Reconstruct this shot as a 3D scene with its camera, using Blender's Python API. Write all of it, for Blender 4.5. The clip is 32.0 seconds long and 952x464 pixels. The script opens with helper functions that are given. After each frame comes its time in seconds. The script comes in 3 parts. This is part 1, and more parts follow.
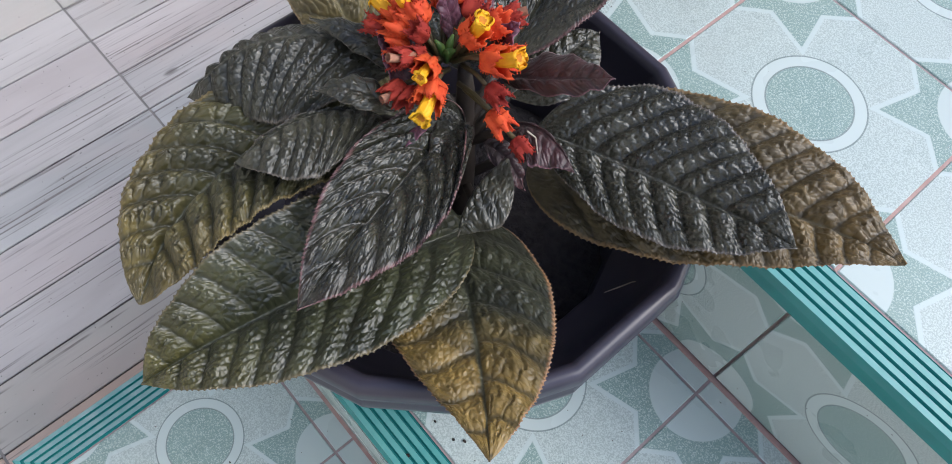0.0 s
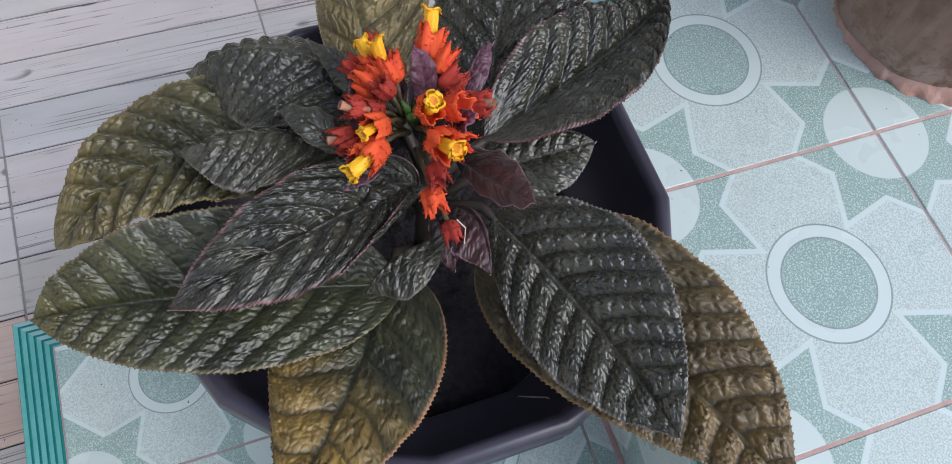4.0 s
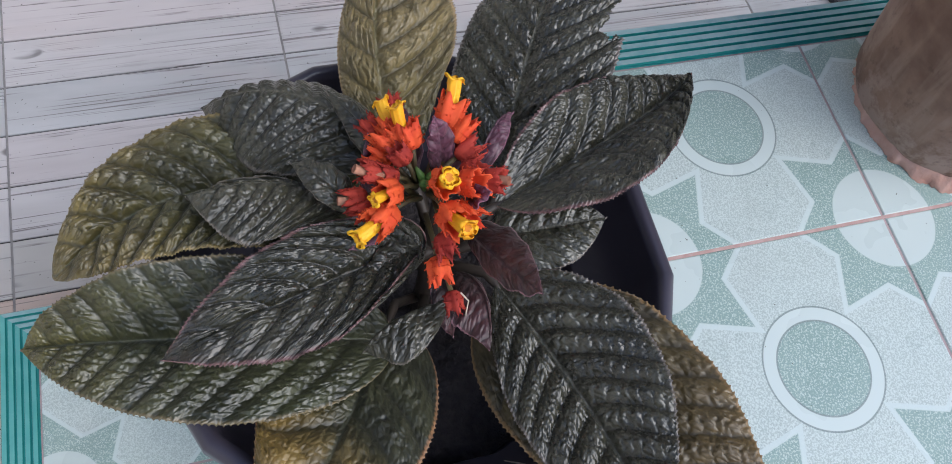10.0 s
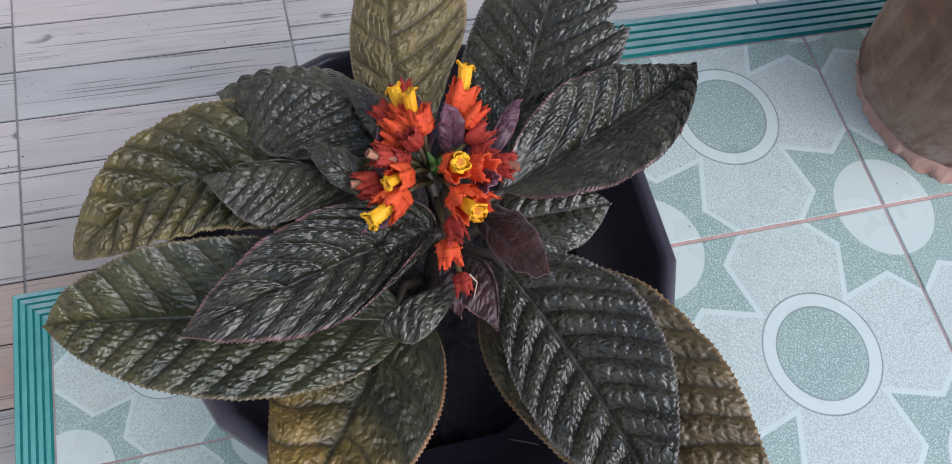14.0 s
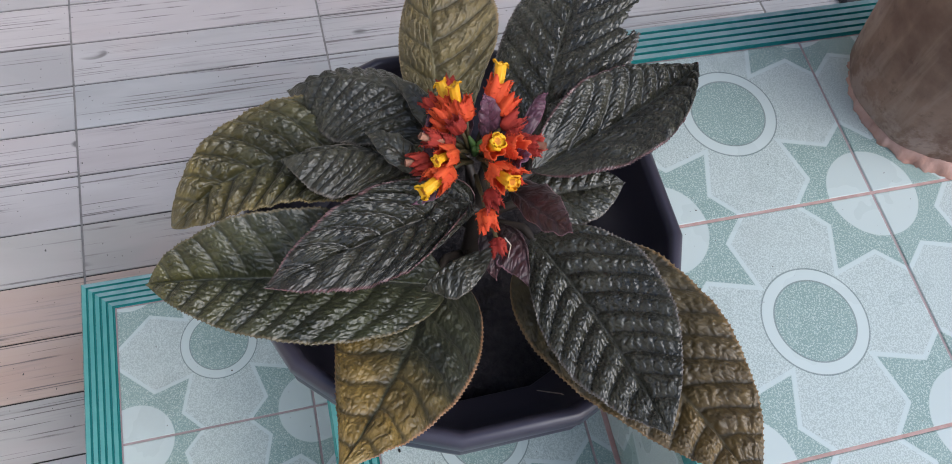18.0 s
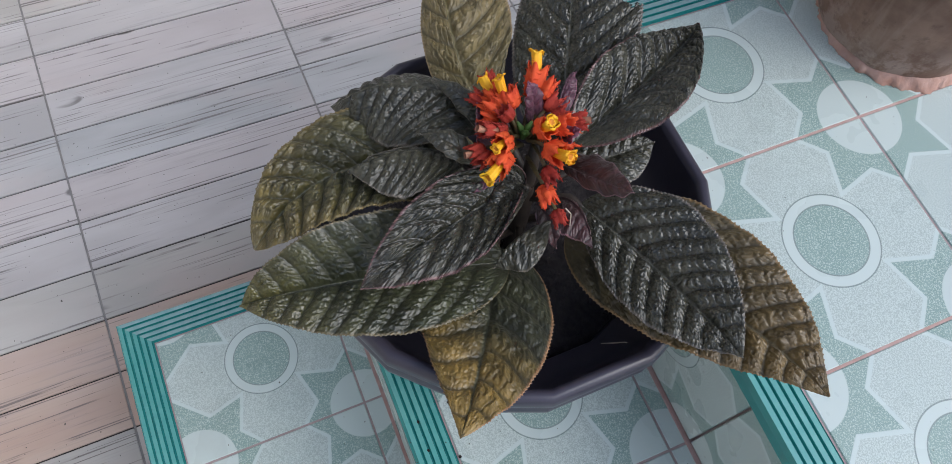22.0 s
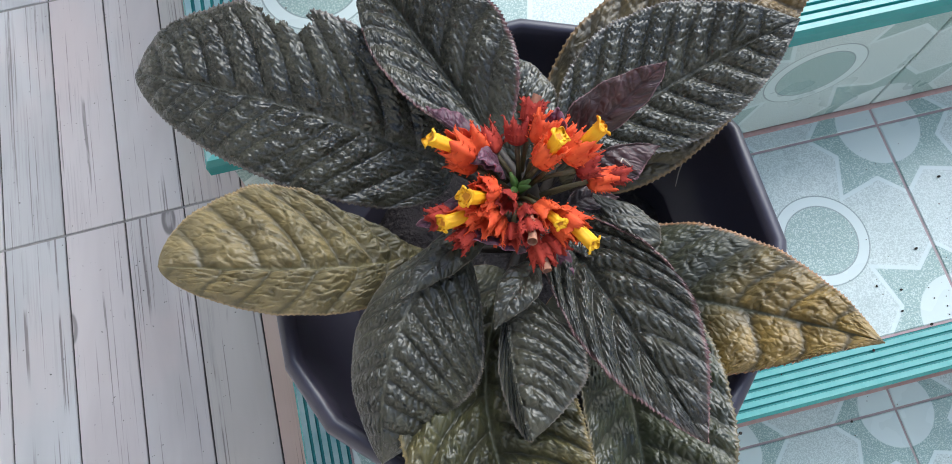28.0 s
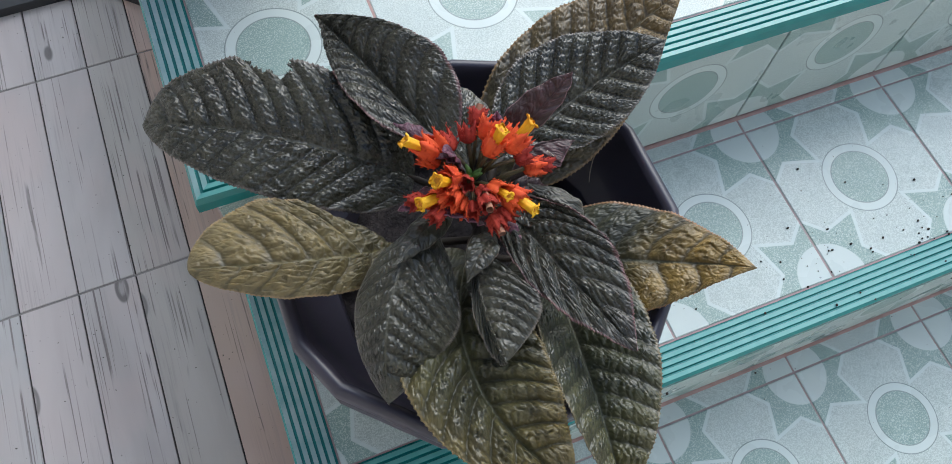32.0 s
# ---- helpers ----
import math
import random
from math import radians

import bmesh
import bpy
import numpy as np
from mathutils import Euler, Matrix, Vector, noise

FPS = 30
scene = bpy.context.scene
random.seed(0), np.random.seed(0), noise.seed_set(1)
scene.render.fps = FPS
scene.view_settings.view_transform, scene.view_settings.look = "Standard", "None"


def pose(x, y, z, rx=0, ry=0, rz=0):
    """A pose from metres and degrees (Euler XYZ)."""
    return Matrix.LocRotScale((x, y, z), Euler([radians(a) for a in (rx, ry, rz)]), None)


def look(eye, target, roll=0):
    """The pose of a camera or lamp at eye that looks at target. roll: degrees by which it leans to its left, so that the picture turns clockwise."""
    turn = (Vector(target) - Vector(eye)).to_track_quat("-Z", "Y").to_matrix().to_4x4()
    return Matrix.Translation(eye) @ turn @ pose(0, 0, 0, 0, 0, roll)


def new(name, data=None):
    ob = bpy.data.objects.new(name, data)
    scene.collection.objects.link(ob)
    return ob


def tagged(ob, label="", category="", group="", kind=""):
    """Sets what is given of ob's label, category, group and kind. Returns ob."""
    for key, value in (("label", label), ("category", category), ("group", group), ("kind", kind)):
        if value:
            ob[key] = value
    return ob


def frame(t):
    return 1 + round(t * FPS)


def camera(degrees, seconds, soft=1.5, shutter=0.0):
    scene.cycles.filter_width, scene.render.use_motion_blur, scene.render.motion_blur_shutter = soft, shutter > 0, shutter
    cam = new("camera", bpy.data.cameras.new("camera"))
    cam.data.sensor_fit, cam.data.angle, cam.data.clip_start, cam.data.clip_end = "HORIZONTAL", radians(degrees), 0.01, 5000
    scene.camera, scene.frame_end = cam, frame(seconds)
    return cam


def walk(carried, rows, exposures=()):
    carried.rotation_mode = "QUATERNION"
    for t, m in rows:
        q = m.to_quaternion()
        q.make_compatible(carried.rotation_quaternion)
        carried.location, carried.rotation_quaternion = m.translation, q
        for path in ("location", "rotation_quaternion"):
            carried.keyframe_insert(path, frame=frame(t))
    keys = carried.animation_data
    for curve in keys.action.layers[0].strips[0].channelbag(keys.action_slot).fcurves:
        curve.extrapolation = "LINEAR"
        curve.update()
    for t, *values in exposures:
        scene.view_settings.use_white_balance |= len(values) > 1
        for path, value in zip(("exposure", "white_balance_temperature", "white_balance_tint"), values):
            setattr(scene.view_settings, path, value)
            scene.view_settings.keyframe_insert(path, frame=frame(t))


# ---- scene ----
cam = camera(62.5, 32.0, soft=0.9)
PATH = [
    (0, (0.389, -0.279, 0.479), (-0.214, 0.376, -1.312), 7.3),
    (0.5, (0.398, -0.259, 0.511), (-0.232, 0.385, -1.274), 5.8),
    (1, (0.394, -0.246, 0.533), (-0.255, 0.399, -1.245), 5.3),
    (1.5, (0.393, -0.239, 0.54), (-0.249, 0.406, -1.241), 5.2),
    (2, (0.375, -0.224, 0.52), (-0.256, 0.385, -1.278), 5.3),
    (2.5, (0.366, -0.227, 0.507), (-0.305, 0.362, -1.283), 5.7),
    (3, (0.369, -0.25, 0.521), (-0.265, 0.382, -1.268), 9.3),
    (3.5, (0.39, -0.218, 0.508), (-0.354, 0.201, -1.3), 5.7),
    (4, (0.407, -0.168, 0.494), (-0.358, 0.228, -1.311), 9.6),
    (4.5, (0.422, -0.156, 0.485), (-0.358, 0.227, -1.316), 10.0),
    (6.5, (0.425, -0.163, 0.501), (-0.374, 0.233, -1.289), 10.5),
    (7, (0.417, -0.166, 0.499), (-0.371, 0.226, -1.297), 11.0),
    (7.5, (0.407, -0.162, 0.502), (-0.381, 0.234, -1.293), 10.9),
    (8, (0.376, -0.147, 0.52), (-0.443, 0.256, -1.26), 10.3),
    (8.5, (0.368, -0.153, 0.519), (-0.44, 0.255, -1.265), 12.8),
    (9, (0.369, -0.161, 0.512), (-0.413, 0.241, -1.284), 14.7),
    (9.5, (0.369, -0.163, 0.508), (-0.4, 0.25, -1.291), 15.6),
    (10, (0.371, -0.165, 0.506), (-0.387, 0.245, -1.298), 15.9),
    (10.5, (0.374, -0.165, 0.504), (-0.374, 0.24, -1.306), 15.8),
    (11, (0.375, -0.166, 0.514), (-0.391, 0.25, -1.286), 16.2),
    (11.5, (0.374, -0.166, 0.515), (-0.374, 0.255, -1.292), 16.7),
    (12, (0.373, -0.169, 0.513), (-0.364, 0.248, -1.299), 17.1),
    (12.5, (0.374, -0.171, 0.514), (-0.358, 0.25, -1.299), 17.5),
    (13, (0.373, -0.172, 0.521), (-0.373, 0.253, -1.285), 17.7),
    (13.5, (0.375, -0.171, 0.517), (-0.359, 0.245, -1.296), 17.5),
    (14, (0.377, -0.171, 0.515), (-0.357, 0.228, -1.302), 16.5),
    (14.5, (0.377, -0.169, 0.518), (-0.366, 0.233, -1.295), 16.5),
    (16.5, (0.388, -0.165, 0.512), (-0.343, 0.218, -1.309), 16.2),
    (17, (0.385, -0.185, 0.521), (-0.308, 0.226, -1.31), 18.7),
    (17.5, (0.406, -0.202, 0.552), (-0.337, 0.171, -1.267), 13.9),
    (18, (0.429, -0.2, 0.572), (-0.357, 0.16, -1.232), 12.8),
    (18.5, (0.436, -0.197, 0.572), (-0.336, 0.16, -1.238), 13.1),
    (19, (0.435, -0.19, 0.574), (-0.347, 0.181, -1.229), 13.3),
    (19.5, (0.436, -0.189, 0.574), (-0.328, 0.195, -1.234), 14.6),
    (20, (0.436, -0.195, 0.582), (-0.322, 0.201, -1.226), 15.3),
    (20.5, (0.431, -0.206, 0.586), (-0.312, 0.22, -1.222), 17.6),
    (21, (0.431, -0.228, 0.59), (-0.302, 0.218, -1.217), 17.8),
    (21.5, (0.433, -0.254, 0.599), (-0.293, 0.145, -1.221), 10.6),
    (22, (0.427, -0.276, 0.606), (-0.29, 0.175, -1.206), 10.3),
    (22.5, (0.415, -0.29, 0.596), (-0.265, 0.182, -1.224), 7.2),
    (23, (0.413, -0.297, 0.596), (-0.266, 0.211, -1.215), 4.7),
    (23.5, (0.409, -0.292, 0.602), (-0.262, 0.242, -1.204), 0.8),
    (24, (0.393, -0.295, 0.598), (-0.222, 0.271, -1.22), -3.0),
    (24.5, (0.375, -0.3, 0.604), (-0.224, 0.303, -1.206), -5.8),
    (26.5, (0.223, -0.312, 0.57), (0.106, 0.496, -1.256), -8.6),
    (27, (0.186, -0.317, 0.554), (0.186, 0.455, -1.291), -2.5),
    (27.5, (0.156, -0.267, 0.519), (0.205, 0.442, -1.35), -2.0),
    (28, (0.137, -0.247, 0.515), (0.287, 0.409, -1.369), -1.0),
    (28.5, (0.097, -0.266, 0.533), (0.401, 0.407, -1.325), 0.7),
    (29, (0.07, -0.279, 0.542), (0.442, 0.384, -1.308), 1.6),
    (29.5, (0.075, -0.289, 0.545), (0.441, 0.351, -1.314), 2.6),
    (30, (0.08, -0.292, 0.56), (0.44, 0.392, -1.285), 1.1),
    (30.5, (0.075, -0.299, 0.574), (0.48, 0.399, -1.256), 4.7),
    (31, (0.064, -0.315, 0.594), (0.465, 0.411, -1.226), 4.6),
    (31.5, (0.071, -0.325, 0.6), (0.482, 0.425, -1.208), 5.0),
    (32, (0.08, -0.327, 0.6), (0.482, 0.425, -1.209), 7.2),
]
EXPOSURES = [(0, .42, 6250, 12), (1, .15, 6180, 13), (2, .09, 6180, 14), (4, .28, 6200, 12), (9, .3, 6150, 13), (19, .18, 6250, 13), (23, .07, 6250, 11), (24, .0, 6250, 11), (25, .04, 6250, 10), (26.6, .10, 6200, 9), (27.2, .36, 6200, 9), (28, .76, 6150, 8), (30, .52, 6150, 8), (32, .36, 6200, 8)]
walk(cam, [(t, look(eye, target, roll)) for t, eye, target, roll in PATH], EXPOSURES)
SKY, SUN, BLOCK_EDGE = 0.138, 1.5, -0.75

# ---- world, sun, exposure ----
world = bpy.data.worlds.new("sky")
scene.world = world
world.use_nodes = True
wn = world.node_tree.nodes
wl = world.node_tree.links
sky = wn.new("ShaderNodeTexSky")
sky.sky_type = "NISHITA"
sky.sun_disc = False
sky.sun_elevation = radians(46)
sky.sun_rotation = radians(43)
sky.air_density, sky.dust_density = 1.2, 3.0
haze = wn.new("ShaderNodeHueSaturation")
haze.inputs["Saturation"].default_value = 1.1
wl.new(sky.outputs[0], haze.inputs["Color"])
wl.new(haze.outputs[0], wn["Background"].inputs[0])
wn["Background"].inputs[1].default_value = SKY
sun = new("sun", bpy.data.lights.new("sun", "SUN"))
sun.data.energy, sun.data.angle, sun.data.color = SUN, radians(52), (0.84, 0.94, 1.0)
sun.matrix_world = look((1.5, 1.6, 2.3), (0, 0, 0))


# ---- materials ----
def material(name):
    m = bpy.data.materials.new(name)
    m.use_nodes = True
    return m, m.node_tree.nodes, m.node_tree.links, m.node_tree.nodes["Principled BSDF"]


class Net:
    """Short hand for wiring shader nodes."""

    def __init__(self, name):
        self.m, self.n, self.l, self.b = material(name)

    def put(self, socket, v):
        if hasattr(v, "is_linked"):
            self.l.new(v, socket)
        else:
            socket.default_value = v

    def math(self, op, a, b=0.0, clamp=False):
        k = self.n.new("ShaderNodeMath")
        k.operation, k.use_clamp = op, clamp
        self.put(k.inputs[0], a)
        self.put(k.inputs[1], b)
        return k.outputs[0]

    def step(self, x, lo, hi, a=0.0, b=1.0):
        k = self.n.new("ShaderNodeMapRange")
        k.interpolation_type = "SMOOTHSTEP"
        self.put(k.inputs[0], x)
        for i, v in enumerate((lo, hi, a, b)):
            self.put(k.inputs[i + 1], v)
        return k.outputs[0]

    def mix(self, f, a, b, mode="MIX"):
        k = self.n.new("ShaderNodeMix")
        k.data_type, k.blend_type = "RGBA", mode
        self.put(k.inputs[0], f)
        self.put(k.inputs[6], a if hasattr(a, "is_linked") else (*a, 1))
        self.put(k.inputs[7], b if hasattr(b, "is_linked") else (*b, 1))
        return k.outputs[2]

    def coords(self, which="Object", scale=(1, 1, 1)):
        t = self.n.new("ShaderNodeTexCoord")
        mp = self.n.new("ShaderNodeMapping")
        self.l.new(t.outputs[which], mp.inputs[0])
        mp.inputs[3].default_value = scale
        return mp.outputs[0]

    def world_coords(self, scale=(1, 1, 1)):
        g = self.n.new("ShaderNodeNewGeometry")
        mp = self.n.new("ShaderNodeMapping")
        self.l.new(g.outputs["Position"], mp.inputs[0])
        mp.inputs[3].default_value = scale
        return mp.outputs[0]

    def split(self, v):
        k = self.n.new("ShaderNodeSeparateXYZ")
        self.l.new(v, k.inputs[0])
        return k.outputs

    def noise(self, v, scale, detail=4.0, rough=0.55, dist=0.0):
        k = self.n.new("ShaderNodeTexNoise")
        self.l.new(v, k.inputs["Vector"])
        for key, x in (("Scale", scale), ("Detail", detail), ("Roughness", rough), ("Distortion", dist)):
            k.inputs[key].default_value = x
        return k.outputs[0]

    def random(self):
        return self.n.new("ShaderNodeObjectInfo").outputs["Random"]

    def bump(self, h, strength=0.3, dist=0.001):
        k = self.n.new("ShaderNodeBump")
        k.inputs["Strength"].default_value, k.inputs["Distance"].default_value = strength, dist
        self.put(k.inputs["Height"], h)
        self.l.new(k.outputs[0], self.b.inputs["Normal"])

    def done(self, colour, rough=0.5, spec=0.5, metal=0.0):
        self.put(self.b.inputs["Base Color"], colour if hasattr(colour, "is_linked") else (*colour, 1))
        self.put(self.b.inputs["Roughness"], rough)
        self.b.inputs["Specular IOR Level"].default_value = spec
        self.b.inputs["Metallic"].default_value = metal
        return self.m


def tile_material():
    k = Net("patterned_ceramic_tile")
    v = k.coords()
    s = k.split(v)
    w = k.world_coords()
    x, y = k.math("ABSOLUTE", s[0]), k.math("ABSOLUTE", s[1])
    r = k.math("SQRT", k.math("ADD", k.math("MULTIPLY", x, x), k.math("MULTIPLY", y, y)))
    qx, qy = k.math("SUBTRACT", 0.1, x), k.math("SUBTRACT", 0.1, y)
    a, b = k.math("MAXIMUM", qx, qy), k.math("MINIMUM", qx, qy)
    rc = k.math("SQRT", k.math("ADD", k.math("MULTIPLY", qx, qx), k.math("MULTIPLY", qy, qy)))
    e1 = k.math("SUBTRACT", k.math("ADD", k.math("MULTIPLY", a, 0.730), k.math("MULTIPLY", b, 0.683)), 0.0532)
    e2 = k.math("SUBTRACT", k.math("SUBTRACT", k.math("MULTIPLY", a, 0.961), k.math("MULTIPLY", b, 0.275)), 0.0434)
    sd = k.math("MINIMUM", e1, e2)
    star = k.step(sd, 0.0005, -0.0005)
    line = k.step(k.math("ABSOLUTE", k.math("SUBTRACT", sd, 0.0012)), 0.0024, 0.0016)
    disc = k.step(rc, 0.0420, 0.0410)
    ring = k.math("MULTIPLY", k.step(r, 0.0445, 0.0438), k.step(r, 0.0343, 0.035))
    inner = k.step(r, 0.034, 0.0333)
    thin = k.math("MAXIMUM", k.step(k.math("ABSOLUTE", k.math("SUBTRACT", r, 0.0447)), 0.0009, 0.0004),
                  k.step(k.math("ABSOLUTE", k.math("SUBTRACT", r, 0.0342)), 0.0009, 0.0004))
    speck = k.noise(w, 780, 2, 0.65)
    fleck = k.step(speck, 0.5, 0.62)
    cloud = k.noise(w, 14, 3)
    field = k.mix(k.step(speck, 0.40, 0.60), (0.41, 0.49, 0.475), (0.59, 0.67, 0.65))
    dark = k.mix(fleck, (0.268, 0.38, 0.355), (0.50, 0.60, 0.57))
    c = k.mix(star, field, dark)
    c = k.mix(k.math("MULTIPLY", line, 0.9), c, (0.58, 0.67, 0.66))
    c = k.mix(disc, c, (0.56, 0.645, 0.63))
    c = k.mix(inner, c, dark)
    c = k.mix(ring, c, (0.59, 0.675, 0.66))
    c = k.mix(k.math("MULTIPLY", thin, 0.6), c, (0.10, 0.15, 0.15))
    stain = k.step(k.noise(w, 5, 6, 0.65), 0.5, 0.75)
    c = k.mix(k.math("MULTIPLY", stain, 0.22), c, (0.33, 0.34, 0.32))
    c = k.mix(k.step(k.noise(w, 260, 2, 0.5), 0.74, 0.78), c, (0.10, 0.09, 0.08))
    rough = k.step(cloud, 0.3, 0.7, 0.22, 0.4)
    k.bump(k.math("ADD", k.math("MULTIPLY", speck, 0.35), k.math("MULTIPLY", line, 0.5)), 0.12, 0.0006)
    return k.done(c, rough, 0.4)


def plank_material(name, tone_a, tone_b):
    k = Net(name)
    w = k.world_coords((1, 1, 1))
    rnd = k.random()
    off = k.n.new("ShaderNodeCombineXYZ")
    k.l.new(k.math("MULTIPLY", rnd, 53.0), off.inputs[1])
    k.l.new(k.math("MULTIPLY", rnd, 17.0), off.inputs[2])

    def own(scale):
        """Coordinates that differ from plank to plank."""
        add = k.n.new("ShaderNodeVectorMath")
        add.operation = "ADD"
        k.l.new(k.world_coords(scale), add.inputs[0])
        k.l.new(off.outputs[0], add.inputs[1])
        return add.outputs[0]

    broad = k.noise(own((9, 2.0, 1)), 1.0, 4, 0.55, 0.6)
    c = k.mix(k.step(broad, 0.3, 0.7), tone_a, tone_b)
    c = k.mix(k.math("MULTIPLY", k.step(k.noise(own((7, 4, 1)), 1.0, 3), 0.5, 0.72), 0.4), c, (0.56, 0.46, 0.45))
    fine = k.noise(own((330, 7, 1)), 1.0, 4, 0.6)
    patch = k.noise(own((16, 3.0, 1)), 1.0, 3, 0.5)
    c = k.mix(k.math("MULTIPLY", k.math("MULTIPLY", k.step(fine, 0.5, 0.62), k.step(patch, 0.46, 0.68)), 0.38), c, (0.24, 0.22, 0.23))
    lines = k.noise(own((330, 2.6, 1)), 1.0, 2.0, 0.45, 0.25)
    breaks = k.math("MULTIPLY", k.step(k.noise(own((34, 6, 1)), 1.0, 3), 0.42, 0.52), k.step(patch, 0.38, 0.48))
    crack = k.math("MULTIPLY", k.step(lines, 0.60, 0.64), breaks)
    c = k.mix(k.math("MULTIPLY", crack, 0.78), c, (0.12, 0.10, 0.10))
    vor = k.n.new("ShaderNodeTexVoronoi")
    vor.inputs["Scale"].default_value = 1.0
    k.l.new(own((11, 4.6, 1)), vor.inputs["Vector"])
    knot = k.math("MULTIPLY", k.step(vor.outputs["Distance"], 0.13, 0.10), k.step(k.math("ADD", vor.outputs["Distance"], k.math("MULTIPLY", fine, 0.06)), 0.07, 0.11, 0.45, 1.0))
    c = k.mix(k.math("MULTIPLY", knot, k.step(patch, 0.42, 0.48, 0.0, 0.85)), c, (0.13, 0.12, 0.12))
    c = k.mix(k.step(k.noise(w, 230, 1, 0.5), 0.765, 0.785), c, (0.06, 0.055, 0.05))
    c = k.mix(k.math("MULTIPLY", rnd, 0.2), c, (0.57, 0.54, 0.535))
    k.bump(k.math("SUBTRACT", fine, crack), 0.15, 0.0005)
    return k.done(c, k.step(broad, 0.2, 0.8, 0.42, 0.58), 0.25)


def plain(name, a, b, scale=40.0, rough=0.6, spec=0.5, bump=0.2, dist=0.001, metal=0.0):
    k = Net(name)
    w = k.world_coords()
    n = k.noise(w, scale, 5, 0.6)
    n2 = k.noise(w, scale * 0.13, 3, 0.6)
    f = k.math("MULTIPLY", k.math("ADD", n, n2), 0.5)
    k.bump(n, bump, dist)
    return k.done(k.mix(k.step(f, 0.32, 0.68), a, b), rough, spec, metal)


def leaf_material(name, green, aged, start, soft, rim=(0.10, 0.085, 0.07), gloss=0.28, edge=0.0, lean=0.0):
    """green: fresh colour; aged: the colour it turns to from start (0 at the base, 1 at the tip); edge: how far the margin ages too; lean: how much more one half ages."""
    k = Net(name)
    uv = k.n.new("ShaderNodeUVMap")
    uv.uv_map = "UVMap"
    uv = uv.outputs[0]
    s = k.split(uv)
    w = k.world_coords()
    u, v = s[0], k.math("ABSOLUTE", k.math("SUBTRACT", k.math("MULTIPLY", s[1], 2.0), 1.0))
    relief_attr = k.n.new("ShaderNodeAttribute")
    relief_attr.attribute_name = "relief"
    h = relief_attr.outputs["Fac"]
    blot = k.noise(w, 38, 4, 0.6)
    fine = k.noise(w, 420, 3, 0.6)
    age = k.math("ADD", k.math("ADD", u, k.math("MULTIPLY", k.math("MULTIPLY", v, v), edge)), k.math("MULTIPLY", k.math("SUBTRACT", blot, 0.5), 0.35))
    age = k.math("ADD", age, k.math("MULTIPLY", k.math("SUBTRACT", s[1], 0.5), lean))
    age = k.step(age, start - soft, start + soft)
    dark = tuple(x * 0.62 for x in green)
    lite = tuple(min(1.0, x * 1.45 + 0.004) for x in green)
    fresh = k.mix(k.step(blot, 0.35, 0.65), dark, lite)
    old = k.mix(k.step(k.noise(w, 70, 4), 0.35, 0.7), tuple(x * 0.72 for x in aged), tuple(min(1.0, x * 1.25) for x in aged))
    c = k.mix(age, fresh, old)
    # Shade of sunk veins and cell creases painted into the colour where relief is low.
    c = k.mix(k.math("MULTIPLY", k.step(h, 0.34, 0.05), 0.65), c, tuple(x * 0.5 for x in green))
    c = k.mix(k.math("MULTIPLY", k.step(v, 0.945, 0.985), 0.85), c, tuple(x * 1.6 for x in rim))
    c = k.mix(k.math("MULTIPLY", k.step(v, 0.04, 0.012), 0.6), c, tuple(min(1.0, x * 2.0 + 0.02) for x in green))
    vor = k.n.new("ShaderNodeTexVoronoi")
    vor.feature = "DISTANCE_TO_EDGE"
    vor.voronoi_dimensions = "2D"
    vor.inputs["Scale"].default_value = 1.0
    net = k.n.new("ShaderNodeUVMap")
    net.uv_map = "net"
    k.l.new(net.outputs[0], vor.inputs["Vector"])
    cell = k.step(vor.outputs["Distance"], -0.1, 0.42)
    wrinkle = k.noise(w, 240, 2, 0.5)
    k.bump(k.math("ADD", k.math("ADD", k.math("MULTIPLY", fine, 0.22), k.math("MULTIPLY", wrinkle, 0.3)), cell), 0.33, 0.0014)
    k.b.inputs["Sheen Weight"].default_value = 0.09
    k.b.inputs["Sheen Roughness"].default_value = 0.4
    return k.done(c, k.step(fine, 0.3, 0.7, gloss - 0.07, gloss + 0.08), 0.72)


def clay_material():
    k = Net("brown_fired_clay")
    w = k.world_coords()
    n = k.noise(w, 16, 5, 0.6)
    streak = k.noise(k.world_coords((45, 45, 5)), 1.0, 4, 0.6, 0.5)
    c = k.mix(k.step(n, 0.35, 0.65), (0.15, 0.085, 0.062), (0.26, 0.165, 0.125))
    c = k.mix(k.math("MULTIPLY", k.step(streak, 0.5, 0.72), 0.55), c, (0.36, 0.26, 0.21))
    low = k.math("MULTIPLY", k.step(k.split(w)[2], 0.075, 0.01), k.step(k.noise(w, 26, 5, 0.7), 0.44, 0.58))
    c = k.mix(k.math("MULTIPLY", low, 0.65), c, (0.42, 0.32, 0.28))
    c = k.mix(k.math("MULTIPLY", k.step(k.noise(w, 60, 4, 0.7), 0.56, 0.68), 0.4), c, (0.08, 0.045, 0.033))
    k.bump(k.math("ADD", n, streak), 0.35, 0.002)
    return k.done(c, 0.55, 0.25)


